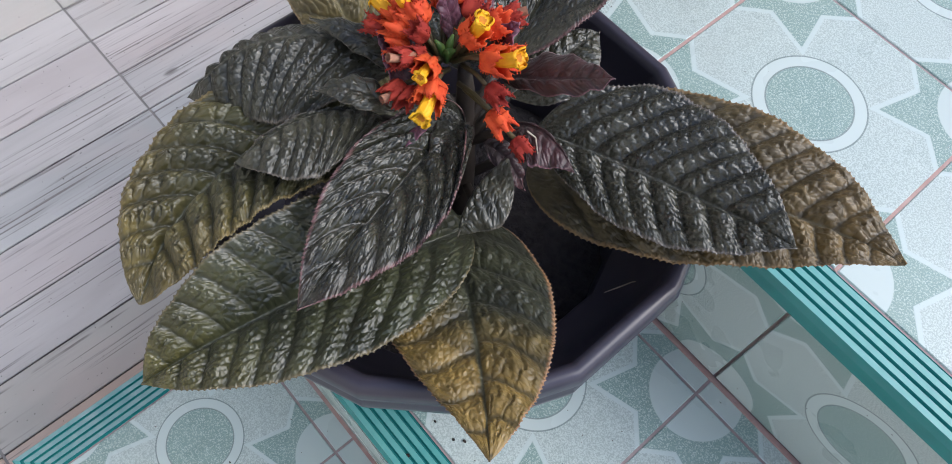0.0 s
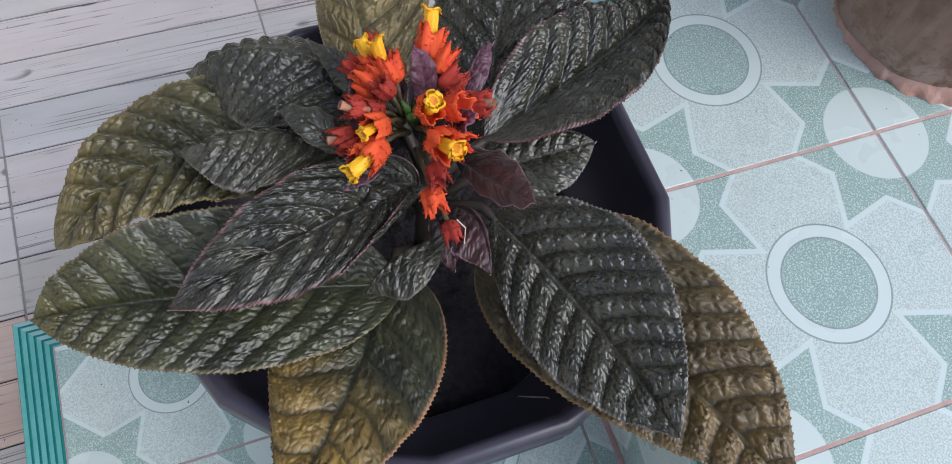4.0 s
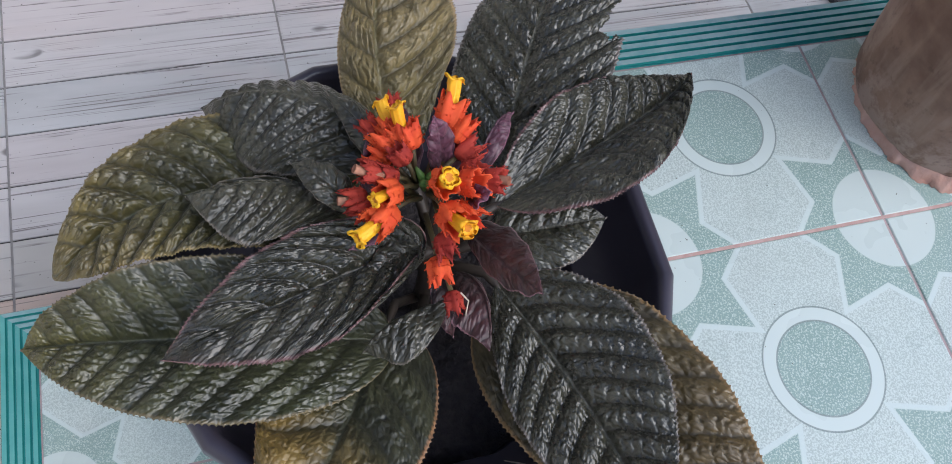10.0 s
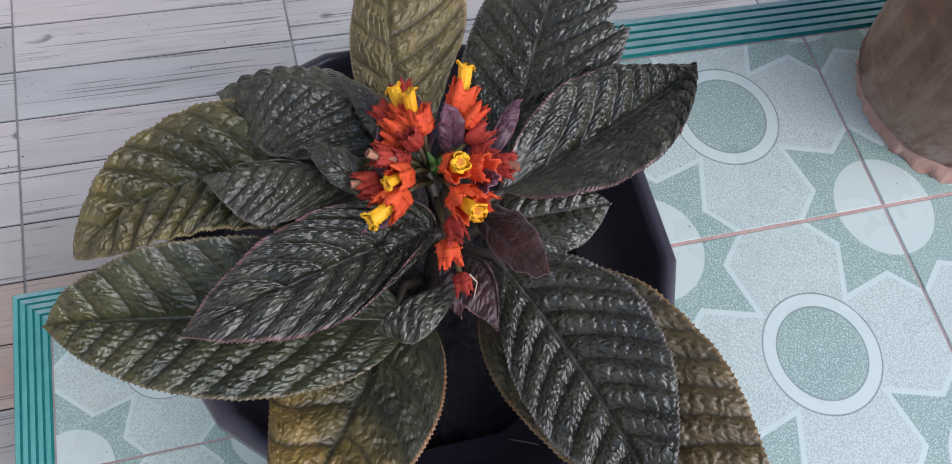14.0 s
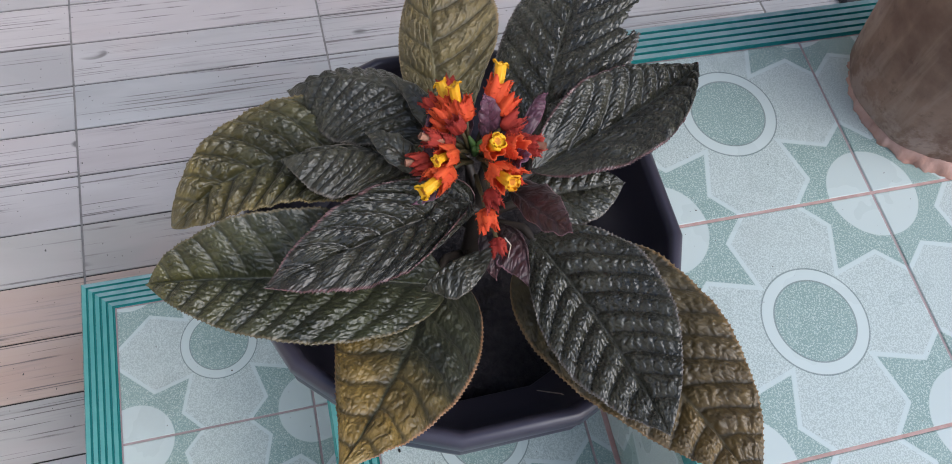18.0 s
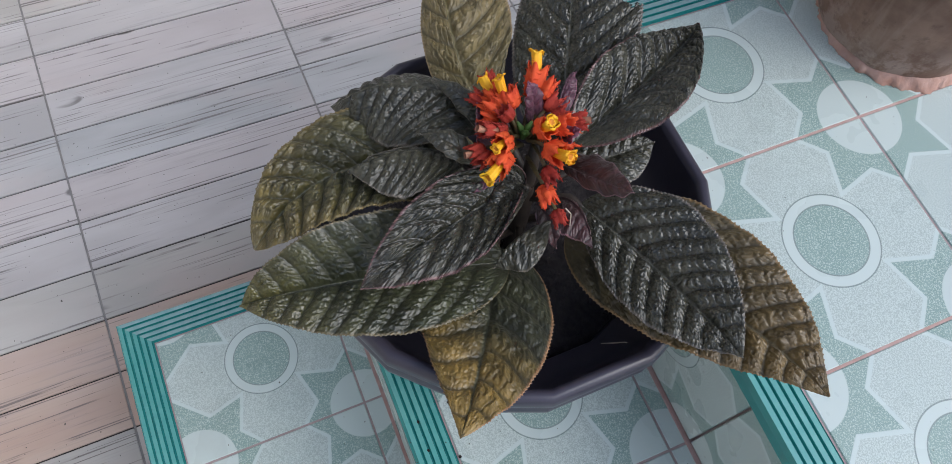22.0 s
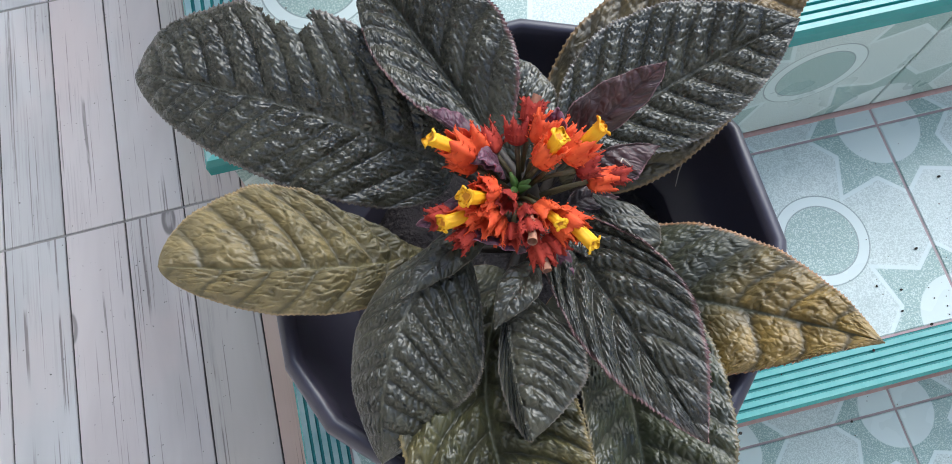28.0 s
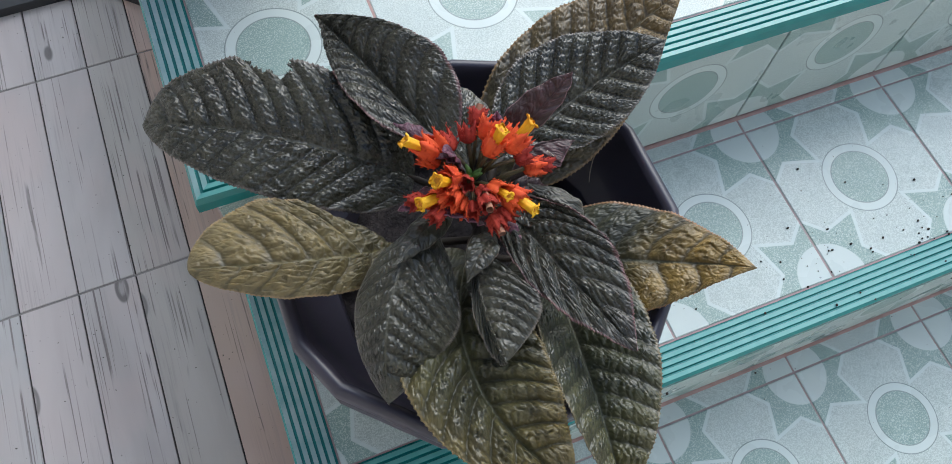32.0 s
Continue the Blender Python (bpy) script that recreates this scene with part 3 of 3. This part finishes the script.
def leaf(base, mid, tip, left, right, mat, label="", name="leaf", veins=9, cells=12, relief=0.0027, shape=(0.66, 1.04), start=0.05, nu=250, nv=44, bulge=0.003, teeth=True, hole=None, seed=0, wave=0.0012, dip=0.0):
    """A quilted leaf: its midrib runs from base through mid to tip; left and right are points of its margins beside mid.
    shape: how fast it widens from the base and narrows to the tip. Lateral veins lie sunk, the cells between them swell."""
    b, m, t = Vector(base), Vector(mid), Vector(tip)
    c = 2 * m - 0.5 * b - 0.5 * t
    pm, dm, sm, nm = frame_at(b, c, t, 0.5)
    arms = []
    for q in (left, right):
        v = Vector(q) - pm
        arms.append((v.dot(dm), v.dot(sm), v.dot(nm)))
    if arms[0][1] > arms[1][1]:
        arms.reverse()
    p, q = shape
    peak = p / (p + q)
    top = peak ** p * (1 - peak) ** q
    at_mid = ((0.5 - start) / (1 - start)) ** p * (1 - (0.5 - start) / (1 - start)) ** q / top
    bm = bmesh.new()
    uvl = bm.loops.layers.uv.new("UVMap")
    netl = bm.loops.layers.uv.new("net")
    rel = bm.verts.layers.float.new("relief")
    size = (t - b).length
    rows, coords, nets = [], {}, {}
    for i in range(nu + 1):
        u = start + (1 - start) * i / nu
        w01 = (u - start) / (1 - start)
        prof = (max(w01, 0.0) ** p * max(1 - w01, 0.0) ** q / top) / at_mid + 0.012 * (1 - w01)
        if teeth and 2 < i < nu - 1:
            prof += (0.013 if i % 4 == 1 else -0.006) * min(1.0, 6 * (1 - w01), 6 * w01)
        pu, du, su, nu_ = frame_at(b, c, t, u)
        row = []
        for j in range(-nv, nv + 1):
            a = abs(j) / nv
            along, side, rise = arms[0] if j < 0 else arms[1]
            k = a * prof
            sg = 5.0 if j < 0 else 0.0
            wob = noise.noise((u * 5 + seed * 7.3, j / nv * 2, seed * 1.7))
            lead = max(0.04, min(0.34, (0.85 * abs(side) - along) / size))
            s = (u - lead * min(k, 1.1) ** 1.25) * veins * 1.12 + (0.35 if j < 0 else 0.0) + 0.10 * wob + 0.16 * noise.noise((u * veins * 0.5, 0.6 * a + sg, seed * 2.9))
            f = (s % 1.0) - 0.5
            lump = noise.noise((u * 22, a * 9, seed * 3.1 + sg))
            row2 = 0.5 if f > 0.08 * lump else 0.0
            p1 = 1 - (abs(f) * 2) ** 2.0
            g = k * cells * 0.92 + 0.9 * abs(f) + 0.37 * math.floor(s) + row2 + 0.7 * lump
            p2 = abs((g % 1.0) - 0.5) * 2
            h = p1 * (1 - 0.58 * p2 ** 4) * (0.92 + 0.35 * lump)
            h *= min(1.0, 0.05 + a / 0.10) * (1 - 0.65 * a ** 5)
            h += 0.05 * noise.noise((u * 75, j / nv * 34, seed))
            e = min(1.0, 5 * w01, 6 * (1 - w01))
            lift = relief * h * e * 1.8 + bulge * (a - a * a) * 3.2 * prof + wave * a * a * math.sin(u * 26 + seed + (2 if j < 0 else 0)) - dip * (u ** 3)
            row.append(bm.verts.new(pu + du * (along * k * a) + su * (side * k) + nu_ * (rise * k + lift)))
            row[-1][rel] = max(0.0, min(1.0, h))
            nets[row[-1]] = (s * size / (veins * 1.12 * 0.0044), k * abs(side) / 0.0036 + 0.25 * lump + sg * 8)
            coords[row[-1]] = (w01, (j / nv + 1) / 2)
        rows.append(row)
    for i, (ra, rb) in enumerate(zip(rows, rows[1:])):
        for k in range(2 * nv):
            if hole and hole(i / nu, (k + 0.5) / nv - 1):
                continue
            fc = bm.faces.new((ra[k], ra[k + 1], rb[k + 1], rb[k]))
            for lp in fc.loops:
                lp[uvl].uv = coords[lp.vert]
                lp[netl].uv = nets[lp.vert]
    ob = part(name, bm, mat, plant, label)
    sol = ob.modifiers.new("thickness", "SOLIDIFY")
    sol.thickness, sol.offset = 0.0007, -1.0
    if start > 0.03:
        bm = bmesh.new()
        pts = [Vector((.201, -.109, b.z - .014))] + [frame_at(b, c, t, start * 1.6 * k / 5)[0] - UP * 0.0012 for k in range(6)]
        tube(bm, pts, [0.0034, 0.0032, 0.003, 0.0028, 0.0025, 0.002, 0.0012], 7)
        part("leaf_stalk", bm, STEM, ob)
    return ob


def torn(u, v):
    return v > 0.77 + 0.04 * math.sin(90 * u) and abs(u - 0.47 - 0.15 * (v - 0.7)) < 0.035 + 0.16 * (v - 0.7) + 0.008 * math.sin(60 * v)


leaf((.192, -.084, .096), (.153, .022, .102), (.131, .064, .115), (.133, -.017, .118), (.204, -.002, .126), L_RED, "dark quilted leaf with a reddish margin", seed=1, shape=(0.88, 1.03))
leaf((.219, -.082, .078), (.297, -.054, .088), (.376, -.040, .110), (.281, -.012, .107), (.320, -.085, .088), L_DARK, "broad dark quilted leaf", seed=2, shape=(0.67, 0.95))
leaf((.208, -.131, .022), (.292, -.181, .058), (.353, -.227, .098), (.323, -.151, .066), (.232, -.213, .040), L_YELLOW, "leaf turning yellow-brown over its outer half", veins=6, cells=7, relief=.0022, seed=3, shape=(0.44, 1.03))
leaf((.238, -.125, .035), (.222, -.242, .067), (.209, -.330, .066), (.191, -.240, .106), (.270, -.247, .082), L_MOSS, "large moss-green quilted leaf", seed=4, veins=10, shape=(0.60, 0.97))
leaf((.207, -.118, .093), (.213, -.149, .105), (.244, -.253, .111), (.199, -.197, .119), (.257, -.182, .120), L_RED, "dark quilted leaf with a red margin", seed=5, shape=(0.71, 0.99))
leaf((.186, -.125, .059), (.146, -.221, .087), (.179, -.308, .080), (.101, -.212, .093), (.190, -.235, .110), L_OLIVE, "olive-green leaf paling to its tip", seed=6, veins=9, cells=10, relief=.0040, shape=(0.50, 0.73))
leaf((.162, -.113, .099), (.113, -.166, .119), (.090, -.223, .086), (.092, -.153, .096), (.147, -.196, .102), L_SMOKE, "dark green leaf with a curled tip", relief=.0020, seed=7, veins=10, shape=(0.65, 0.80))
leaf((.181, -.149, .100), (.165, -.182, .119), (.163, -.232, .118), (.156, -.216, .113), (.198, -.204, .122), L_SMOKE, "smaller grey-green leaf", seed=8, veins=9, cells=7, relief=.0019, nu=160, nv=28, shape=(0.78, 0.92))
leaf((.140, -.098, .031), (.091, -.118, .089), (-.004, -.098, .103), (.071, -.067, .094), (.084, -.141, .083), L_TAN, "pale tan ageing leaf with a rounded tip", seed=9, veins=7, cells=7, relief=.0034, shape=(0.78, 0.64))
leaf((.174, -.066, .052), (.078, -.018, .097), (-.012, .038, .080), (.094, .032, .120), (.060, -.057, .085), L_DARK, "broad dark quilted leaf with a torn margin", seed=10, veins=11, hole=torn, shape=(0.43, 0.65))
leaf((.213, -.082, .037), (.329, -.025, .080), (.419, .005, .099), (.305, .022, .095), (.340, -.071, .072), L_RUST, "ochre-brown ageing quilted leaf", seed=11, veins=10, shape=(0.55, 1.06))
leaf((.200, -.080, .080), (.205, -.045, .092), (.206, -.010, .095), (.180, -.045, .095), (.230, -.042, .092), L_DARK, "small dark leaf in the shade of a larger one", seed=13, veins=7, nu=110, nv=18, relief=.0011)
leaf((.233, -.106, .085), (.241, -.140, .091), (.251, -.158, .078), (.244, -.127, .089), (.264, -.139, .088), L_SMOKE, "small grey-green young leaf", "young_leaf", 7, 3, .0007, nu=80, nv=12, seed=14, start=.02, bulge=.002, shape=(0.67, 1.04))
leaf((.210, -.099, .127), (.243, -.090, .152), (.267, -.081, .171), (.232, -.078, .152), (.254, -.094, .154), L_WINE, "dark wine-red bract", "bract", 7, 3, .0006, nu=80, nv=12, seed=15, start=.02, bulge=.002, shape=(0.70, 1.01))
leaf((.220, -.107, .092), (.239, -.095, .110), (.272, -.098, .110), (.245, -.092, .110), (.254, -.113, .109), L_WINE, "dark wine-red bract", "bract", 7, 3, .0006, nu=80, nv=12, seed=16, start=.02, bulge=.002, shape=(0.67, 1.03))
leaf((.218, -.112, .085), (.233, -.109, .086), (.251, -.109, .073), (.235, -.102, .088), (.240, -.118, .086), L_WINE, "dark wine-red bract", "bract", 6, 3, .0005, nu=70, nv=10, seed=17, start=.02, bulge=.0015, shape=(0.67, 1.03))
leaf((.188, -.150, .118), (.173, -.163, .131), (.158, -.178, .127), (.167, -.156, .131), (.179, -.171, .131), L_SMOKE, "small dusky young leaf", "young_leaf", 6, 3, .0006, nu=70, nv=10, seed=18, start=.02, bulge=.0015)
leaf((.174, -.116, .108), (.146, -.134, .124), (.118, -.153, .128), (.140, -.126, .122), (.150, -.143, .120), L_SMOKE, "dusky young leaf with a purple margin", "young_leaf", 7, 3, .0006, nu=80, nv=12, seed=19, start=.02, bulge=.002)
leaf((.181, -.086, .118), (.162, -.072, .135), (.152, -.058, .134), (.161, -.072, .134), (.168, -.065, .134), L_PURPLE, "purple-pink bract among the flowers", "bract", 6, 3, .0005, nu=70, nv=10, seed=20, start=.02, bulge=.0015, shape=(0.66, 1.04))
leaf((.172, -.114, .118), (.153, -.120, .136), (.133, -.122, .138), (.153, -.112, .138), (.153, -.128, .138), L_PURPLE, "purple-pink bract among the flowers", "bract", 6, 3, .0005, nu=70, nv=10, seed=21, start=.02, bulge=.0015)
leaf((.182, -.098, .130), (.171, -.098, .150), (.158, -.100, .158), (.171, -.091, .152), (.172, -.106, .152), L_PURPLE, "small purple bract between flower clusters", "bract", 5, 3, .0004, nu=60, nv=9, seed=22, start=.02, bulge=.0012)
leaf((.190, -.128, .105), (.198, -.146, .112), (.203, -.162, .108), (.190, -.146, .114), (.206, -.146, .114), L_PURPLE, "small purple bract below the flowers", "bract", 5, 3, .0004, nu=60, nv=9, seed=23, start=.02, bulge=.0012)

leaf((.184, -.134, .112), (.170, -.135, .134), (.157, -.137, .144), (.164, -.126, .135), (.176, -.145, .135), L_PURPLE, "dusky purple bract beside the flowers", "bract", 6, 3, .0005, nu=70, nv=10, seed=25, start=.02, bulge=.0015)
leaf((.204, -.118, .098), (.214, -.136, .108), (.222, -.154, .105), (.206, -.140, .110), (.224, -.134, .108), L_RED, "dark red-edged bract below the flowers", "bract", 6, 3, .0005, nu=70, nv=10, seed=24, start=.02, bulge=.0015)
leaf((.182, -.104, .128), (.175, -.105, .156), (.168, -.108, .167), (.174, -.098, .157), (.177, -.112, .157), L_PURPLE, "dusky bract between the flower clusters", "bract", 5, 3, .0004, nu=60, nv=9, seed=26, start=.02, bulge=.0012)
leaf((.202, -.102, .126), (.208, -.096, .152), (.211, -.089, .164), (.201, -.094, .153), (.214, -.099, .153), L_PURPLE, "dusky bract between the flower clusters", "bract", 5, 3, .0004, nu=60, nv=9, seed=27, start=.02, bulge=.0012)

bm = bmesh.new()
tube(bm, [(.203, -.110, -.04), (.202, -.110, .0), (.201, -.109, .04), (.198, -.109, .08), (.196, -.108, .112), (.194, -.108, .128)], [.008, .0075, .007, .006, .005, .0035], 12)
part("stem", bm, STEM, plant, "thick brown-green main stem")


# ---- flowers ----
def fuzz(bm, rows, seed, length, count):
    """Short soft hairs that stand off the outside of a ring of rows."""
    rnd = random.Random(seed + 50)
    spots = []
    for _ in range(count):
        i, k = rnd.randrange(1, len(rows)), rnd.randrange(len(rows[0]))
        v = rows[i][k].co
        out = Vector((v.x, v.y, 0.0)).normalized() + Vector((rnd.uniform(-.5, .5), rnd.uniform(-.5, .5), rnd.uniform(0.1, 1.2)))
        spots.append((v.copy(), out.normalized() * length * rnd.uniform(0.5, 1.1)))
    for p, d in spots:
        side = d.cross(UP).normalized() * length * 0.05
        bm.faces.new([bm.verts.new(q) for q in (p - side, p + side, p + d)])


def calyx(seed, size=1.0):
    """A fluted five-lobed calyx along +z, open at the top, with ragged tips."""
    rnd = random.Random(seed)
    bm = bmesh.new()
    n = 40
    prof = [(0.0012, 0.0), (0.0036, 0.0008), (0.0057, 0.0032), (0.0065, 0.0072), (0.0064, 0.0110), (0.0063, 0.0136)]
    tips = [rnd.uniform(0.85, 1.25) for _ in range(5)]
    rows = []
    for i, (r, z) in enumerate(prof):
        row = []
        for k in range(n):
            a = 2 * math.pi * k / n
            lobe = 0.5 + 0.5 * math.cos(5 * a)
            w = 1 + 0.30 * (lobe - 0.5) * min(1, i / 2)
            zz = z + (0.0042 * lobe ** 1.5 * tips[int((a / (2 * math.pi) * 5 + 0.5) % 5)] + 0.0012 * math.sin(20 * a + seed) + 0.0008 * math.sin(35 * a + 2 * seed)) * (1.0 if i == 5 else 0.35 if i == 4 else 0.0)
            rr = r * w * (1 + (0.10 * lobe if i == 5 else 0)) * (1 + 0.10 * math.sin(2 * a + seed) * min(1, i / 2) + 0.05 * math.sin(9 * a + 2 * seed + i))
            row.append(bm.verts.new((size * rr * math.cos(a), size * rr * math.sin(a), size * zz)))
        rows.append(row)
    grid_mesh(bm, rows, True)
    fuzz(bm, rows[1:], seed, 0.0018 * size, 110)
    return bm


def corolla(seed, size=1.0, bend=0.25):
    """A yellow tube along +z that ends in five rounded lobes round a dark throat."""
    bm = bmesh.new()
    n = 40
    prof = [(0.0026, 0.004), (0.0031, 0.012), (0.0034, 0.018), (0.0036, 0.0220), (0.0036, 0.0252), (0.0043, 0.0262), (0.0053, 0.0256)]
    rows = []
    for i, (r, z) in enumerate(prof):
        row = []
        for k in range(n):
            a = 2 * math.pi * k / n
            lobe = abs(math.cos(2.5 * a)) ** 0.6
            rr = r * (1 if i < 5 else (0.78 + 0.27 * lobe)) * (1 + 0.08 * math.sin(2 * a + seed) + 0.05 * math.sin(7 * a + 3 * seed))
            zz = z + (0.0012 * lobe * math.sin(3 * a + seed) if i > 4 else 0)
            off = bend * (z ** 2) * 22
            row.append(bm.verts.new((size * (rr * math.cos(a) + off), size * rr * math.sin(a), size * (zz - off * 0.2))))
        rows.append(row)
    grid_mesh(bm, rows, True)
    mid = sum((v.co for v in rows[5]), Vector()) / n
    hole = [bm.verts.new(mid.lerp(v.co, 0.5) - Vector((0, 0, 0.0014 * size))) for v in rows[5]]
    grid_mesh(bm, [rows[5], hole], True)
    bm.faces.new(hole).material_index = 1
    fuzz(bm, rows[1:5], seed, 0.0008, 24)
    return bm


CORE = Vector((.186, -.114, .137))
BLOOMS = [  # mouth of the flower, size, kind (0 closed calyx, 1 open corolla, 2 half-open bud, 3 withered, 4 old calyx)
    ((.150, -.089, .168), 1.0, 1), ((.231, -.107, .164), 1.0, 1), ((.209, -.108, .174), .95, 1), ((.157, -.127, .164), .95, 1), ((.146, -.132, .152), .95, 1), ((.215, -.152, .145), 1.0, 1),
    ((.198, -.141, .153), .85, 2), ((.189, -.155, .136), .75, 3), ((.184, -.146, .154), .75, 3), ((.203, -.080, .158), .8, 3), ((.236, -.116, .124), .85, 0), ((.248, -.110, .110), .7, 4),
    ((.206, -.093, .164), .95, 0), ((.166, -.089, .158), .9, 0), ((.175, -.086, .150), .85, 4), ((.165, -.121, .160), .9, 0), ((.162, -.133, .152), .9, 0),
    ((.219, -.098, .152), .9, 0), ((.205, -.146, .142), .8, 0), ((.197, -.152, .136), .75, 4),
    ((.228, -.112, .138), .75, 4), ((.158, -.096, .150), .85, 0), ((.175, -.143, .142), .7, 4),
    ((.168, -.138, .143), .75, 0), ((.176, -.128, .156), .7, 4), ((.186, -.137, .151), .68, 3), ((.192, -.088, .156), .75, 4), ((.150, -.138, .144), .7, 4), ((.140, -.124, .146), .75, 4), 
]
for i, (mouth, size, kind) in enumerate(BLOOMS):
    mouth = Vector(mouth)
    d = (mouth - CORE).normalized()
    reach = size * (0.0255 if kind == 1 else 0.019 if kind == 2 else 0.0155)
    foot = mouth - d * reach
    m = Matrix.Translation(foot) @ d.to_track_quat("Z", "Y").to_matrix().to_4x4() @ pose(0, 0, 0, 0, 0, 47 * i)
    cal = part("calyx", calyx(i, size), CALYX if kind in (0, 1, 2) else CALYX_DARK, plant, "fluted orange-red calyx" if kind in (0, 1, 2) else "faded red calyx")
    cal.matrix_basis = m
    cal.modifiers.new("thickness", "SOLIDIFY").thickness = 0.0005
    if kind in (1, 2):
        co = part("corolla", corolla(i, size if kind == 1 else size * 0.8), [COROLLA, THROAT], cal, "yellow tubular corolla")
        co.modifiers.new("thickness", "SOLIDIFY").thickness = 0.0003
    if kind == 3:
        b = bmesh.new()
        tube(b, [(0, 0, 0.005), (0.0006, 0, 0.010), (-0.0005, 0.0006, 0.0155)], [0.0018, 0.0020, 0.0024], 10, False)
        part("withered_corolla", b, WITHER, cal, "withered pinkish-brown corolla")
    b = bmesh.new()
    start = CORE.lerp(foot, 0.3) + Vector((random.uniform(-.003, .003), random.uniform(-.003, .003), random.uniform(-.012, -.004)))
    tube(b, [start, start.lerp(foot, .5) + UP * 0.002, foot + d * 0.001], [0.0016, 0.0012, 0.0014], 8)
    part("flower_stalk", b, STALK, plant, "reddish-brown flower stalk")

for k in range(4):
    b = bmesh.new()
    d = Vector((math.cos(k * 1.9), math.sin(k * 1.9), 0.9)).normalized()
    tube(b, [CORE - UP * 0.008, CORE + d * 0.004, CORE + d * 0.0085 + UP * 0.001], [0.0018, 0.0021, 0.0007], 8)
    part("flower_bud", b, PEDICEL, plant, "tight green bud at the heart of the flowers")
b = bmesh.new()
tube(b, [(.244, -.108, .125), (.247, -.104, .119), (.252, -.106, .112), (.250, -.102, .104)], [.0005, .0004, .0004, .0003], 6)
part("withered_thread", b, THREAD, plant, "pale dry thread hanging below the flowers")

# ---- the clay pot on the landing ----
KC = Vector((.117, .371, 0))
clay = tagged(new("clay_pot"), "weathered brown clay pot set in pink mortar on the landing", "plant pot")
bm = bmesh.new()
rows = []
prof = [(.080, .004), (.084, .012), (.087, .03), (.092, .07), (.098, .12), (.104, .18), (.110, .26), (.118, .38), (.122, .42), (.130, .425), (.130, .45), (.120, .45), (.114, .40), (.09, .10)]
for r, z in prof:
    rows.append([])
    for k in range(96):
        a = 2 * math.pi * k / 96
        q = r * (1 + 0.02 * noise.noise((2.5 * math.cos(a), 2.5 * math.sin(a), z * 9)) + 0.012 * math.sin(5 * a))
        rows[-1].append(bm.verts.new(KC + Vector((q * math.cos(a), q * math.sin(a), z))))
grid_mesh(bm, rows, True)
part("body", bm, CLAY, clay, "brown clay body with pale lime marks")
bm = bmesh.new()
rows = []
for i, (r, z) in enumerate(((.079, .013), (.0825, .011), (.0845, .008), (.086, .004), (.087, .0004))):
    rows.append([])
    for k in range(240):
        a = 2 * math.pi * k / 240
        c, d = math.cos(a), math.sin(a)
        chunk = 0.006 * max(0.0, noise.noise((2.2 * c + 4, 2.2 * d, 1.0))) + 0.004 * max(0.0, math.cos(a + 0.25)) ** 8
        q = r - 0.010 * max(0.0, -math.cos(a - 0.45)) + (chunk + 0.004 * noise.noise((9 * c, 9 * d, 0.5 * i)) + 0.003 * noise.noise((24 * c, 24 * d, 1.7 * i))) * i / 4
        rows[-1].append(bm.verts.new(KC + Vector((q * c, q * d, max(0.0004, z + (0.004 * noise.noise((8 * c, 8 * d, 3 + 0.8 * i)) + 0.003 * noise.noise((30 * c, 30 * d, 2.1 * i))) * (i < 4))))))
grid_mesh(bm, rows, True)
part("mortar_ring", bm, MORTAR, clay, "rough pink mortar round the foot")

# ---- a dark board on the porch floor ----
bm = bmesh.new()
outline = [(-.006, .735), (-.042, .767), (-.132, .858), (-.30, .852), (-.46, .846), (-.46, 1.30), (-.006, 1.30)]
lo = [bm.verts.new((x, y, Z_FLOOR)) for x, y in outline]
hi = [bm.verts.new((x, y, Z_FLOOR + 0.018)) for x, y in outline]
bm.faces.new(lo)
bm.faces.new(hi[::-1])
for k in range(7):
    bm.faces.new((lo[k], hi[k], hi[(k + 1) % 7], lo[(k + 1) % 7]))
bmesh.ops.bevel(bm, geom=list(bm.edges), offset=0.002, segments=2, affect="EDGES")
bmesh.ops.recalc_face_normals(bm, faces=bm.faces[:])
tagged(link("floor_mat", bm, SLATE), "dark slate-grey mat lying on the porch floor beside the landing", "mat")

# ---- soil crumbs and a dry root fibre ----
rnd = random.Random(4)
bm = bmesh.new()
for cx, cy, sx, sy, z, n in ((.68, -.165, .09, .025, Z_MID, 70), (.66, -.225, .12, .018, Z_MID + .002, 22), (.33, -.215, .05, .03, Z_MID, 40), (.55, -.12, .12, .06, Z_MID, 14)):
    for _ in range(n):
        r = rnd.choice((.0006, .0008, .0011, .0016, .0021))
        p = (rnd.gauss(cx, sx), rnd.gauss(cy, sy), z + r * .5)
        if z == Z_MID and not -.243 < p[1] < .02:
            continue
        bmesh.ops.create_icosphere(bm, subdivisions=1, radius=r, matrix=Matrix.Translation(p) @ pose(0, 0, 0, 90 * rnd.random(), 50 * rnd.random(), 0) @ Matrix.Diagonal((1, .8, .6, 1)))
tagged(link("soil_crumbs", bm, GRIT), "black soil crumbs spilled on the tiled steps", "soil", kind="stuff")
bm = bmesh.new()
tube(bm, [(.318, -.074, .016), (.322, -.066, .020), (.326, -.060, .027), (.333, -.055, .034)], [.0003, .0005, .0004, .0003], 6)
tagged(link("root_fibre", bm, THREAD), "pale dry root fibre leaning on the inside of the pot", "root")

plant.location = (.005, .010, .018)
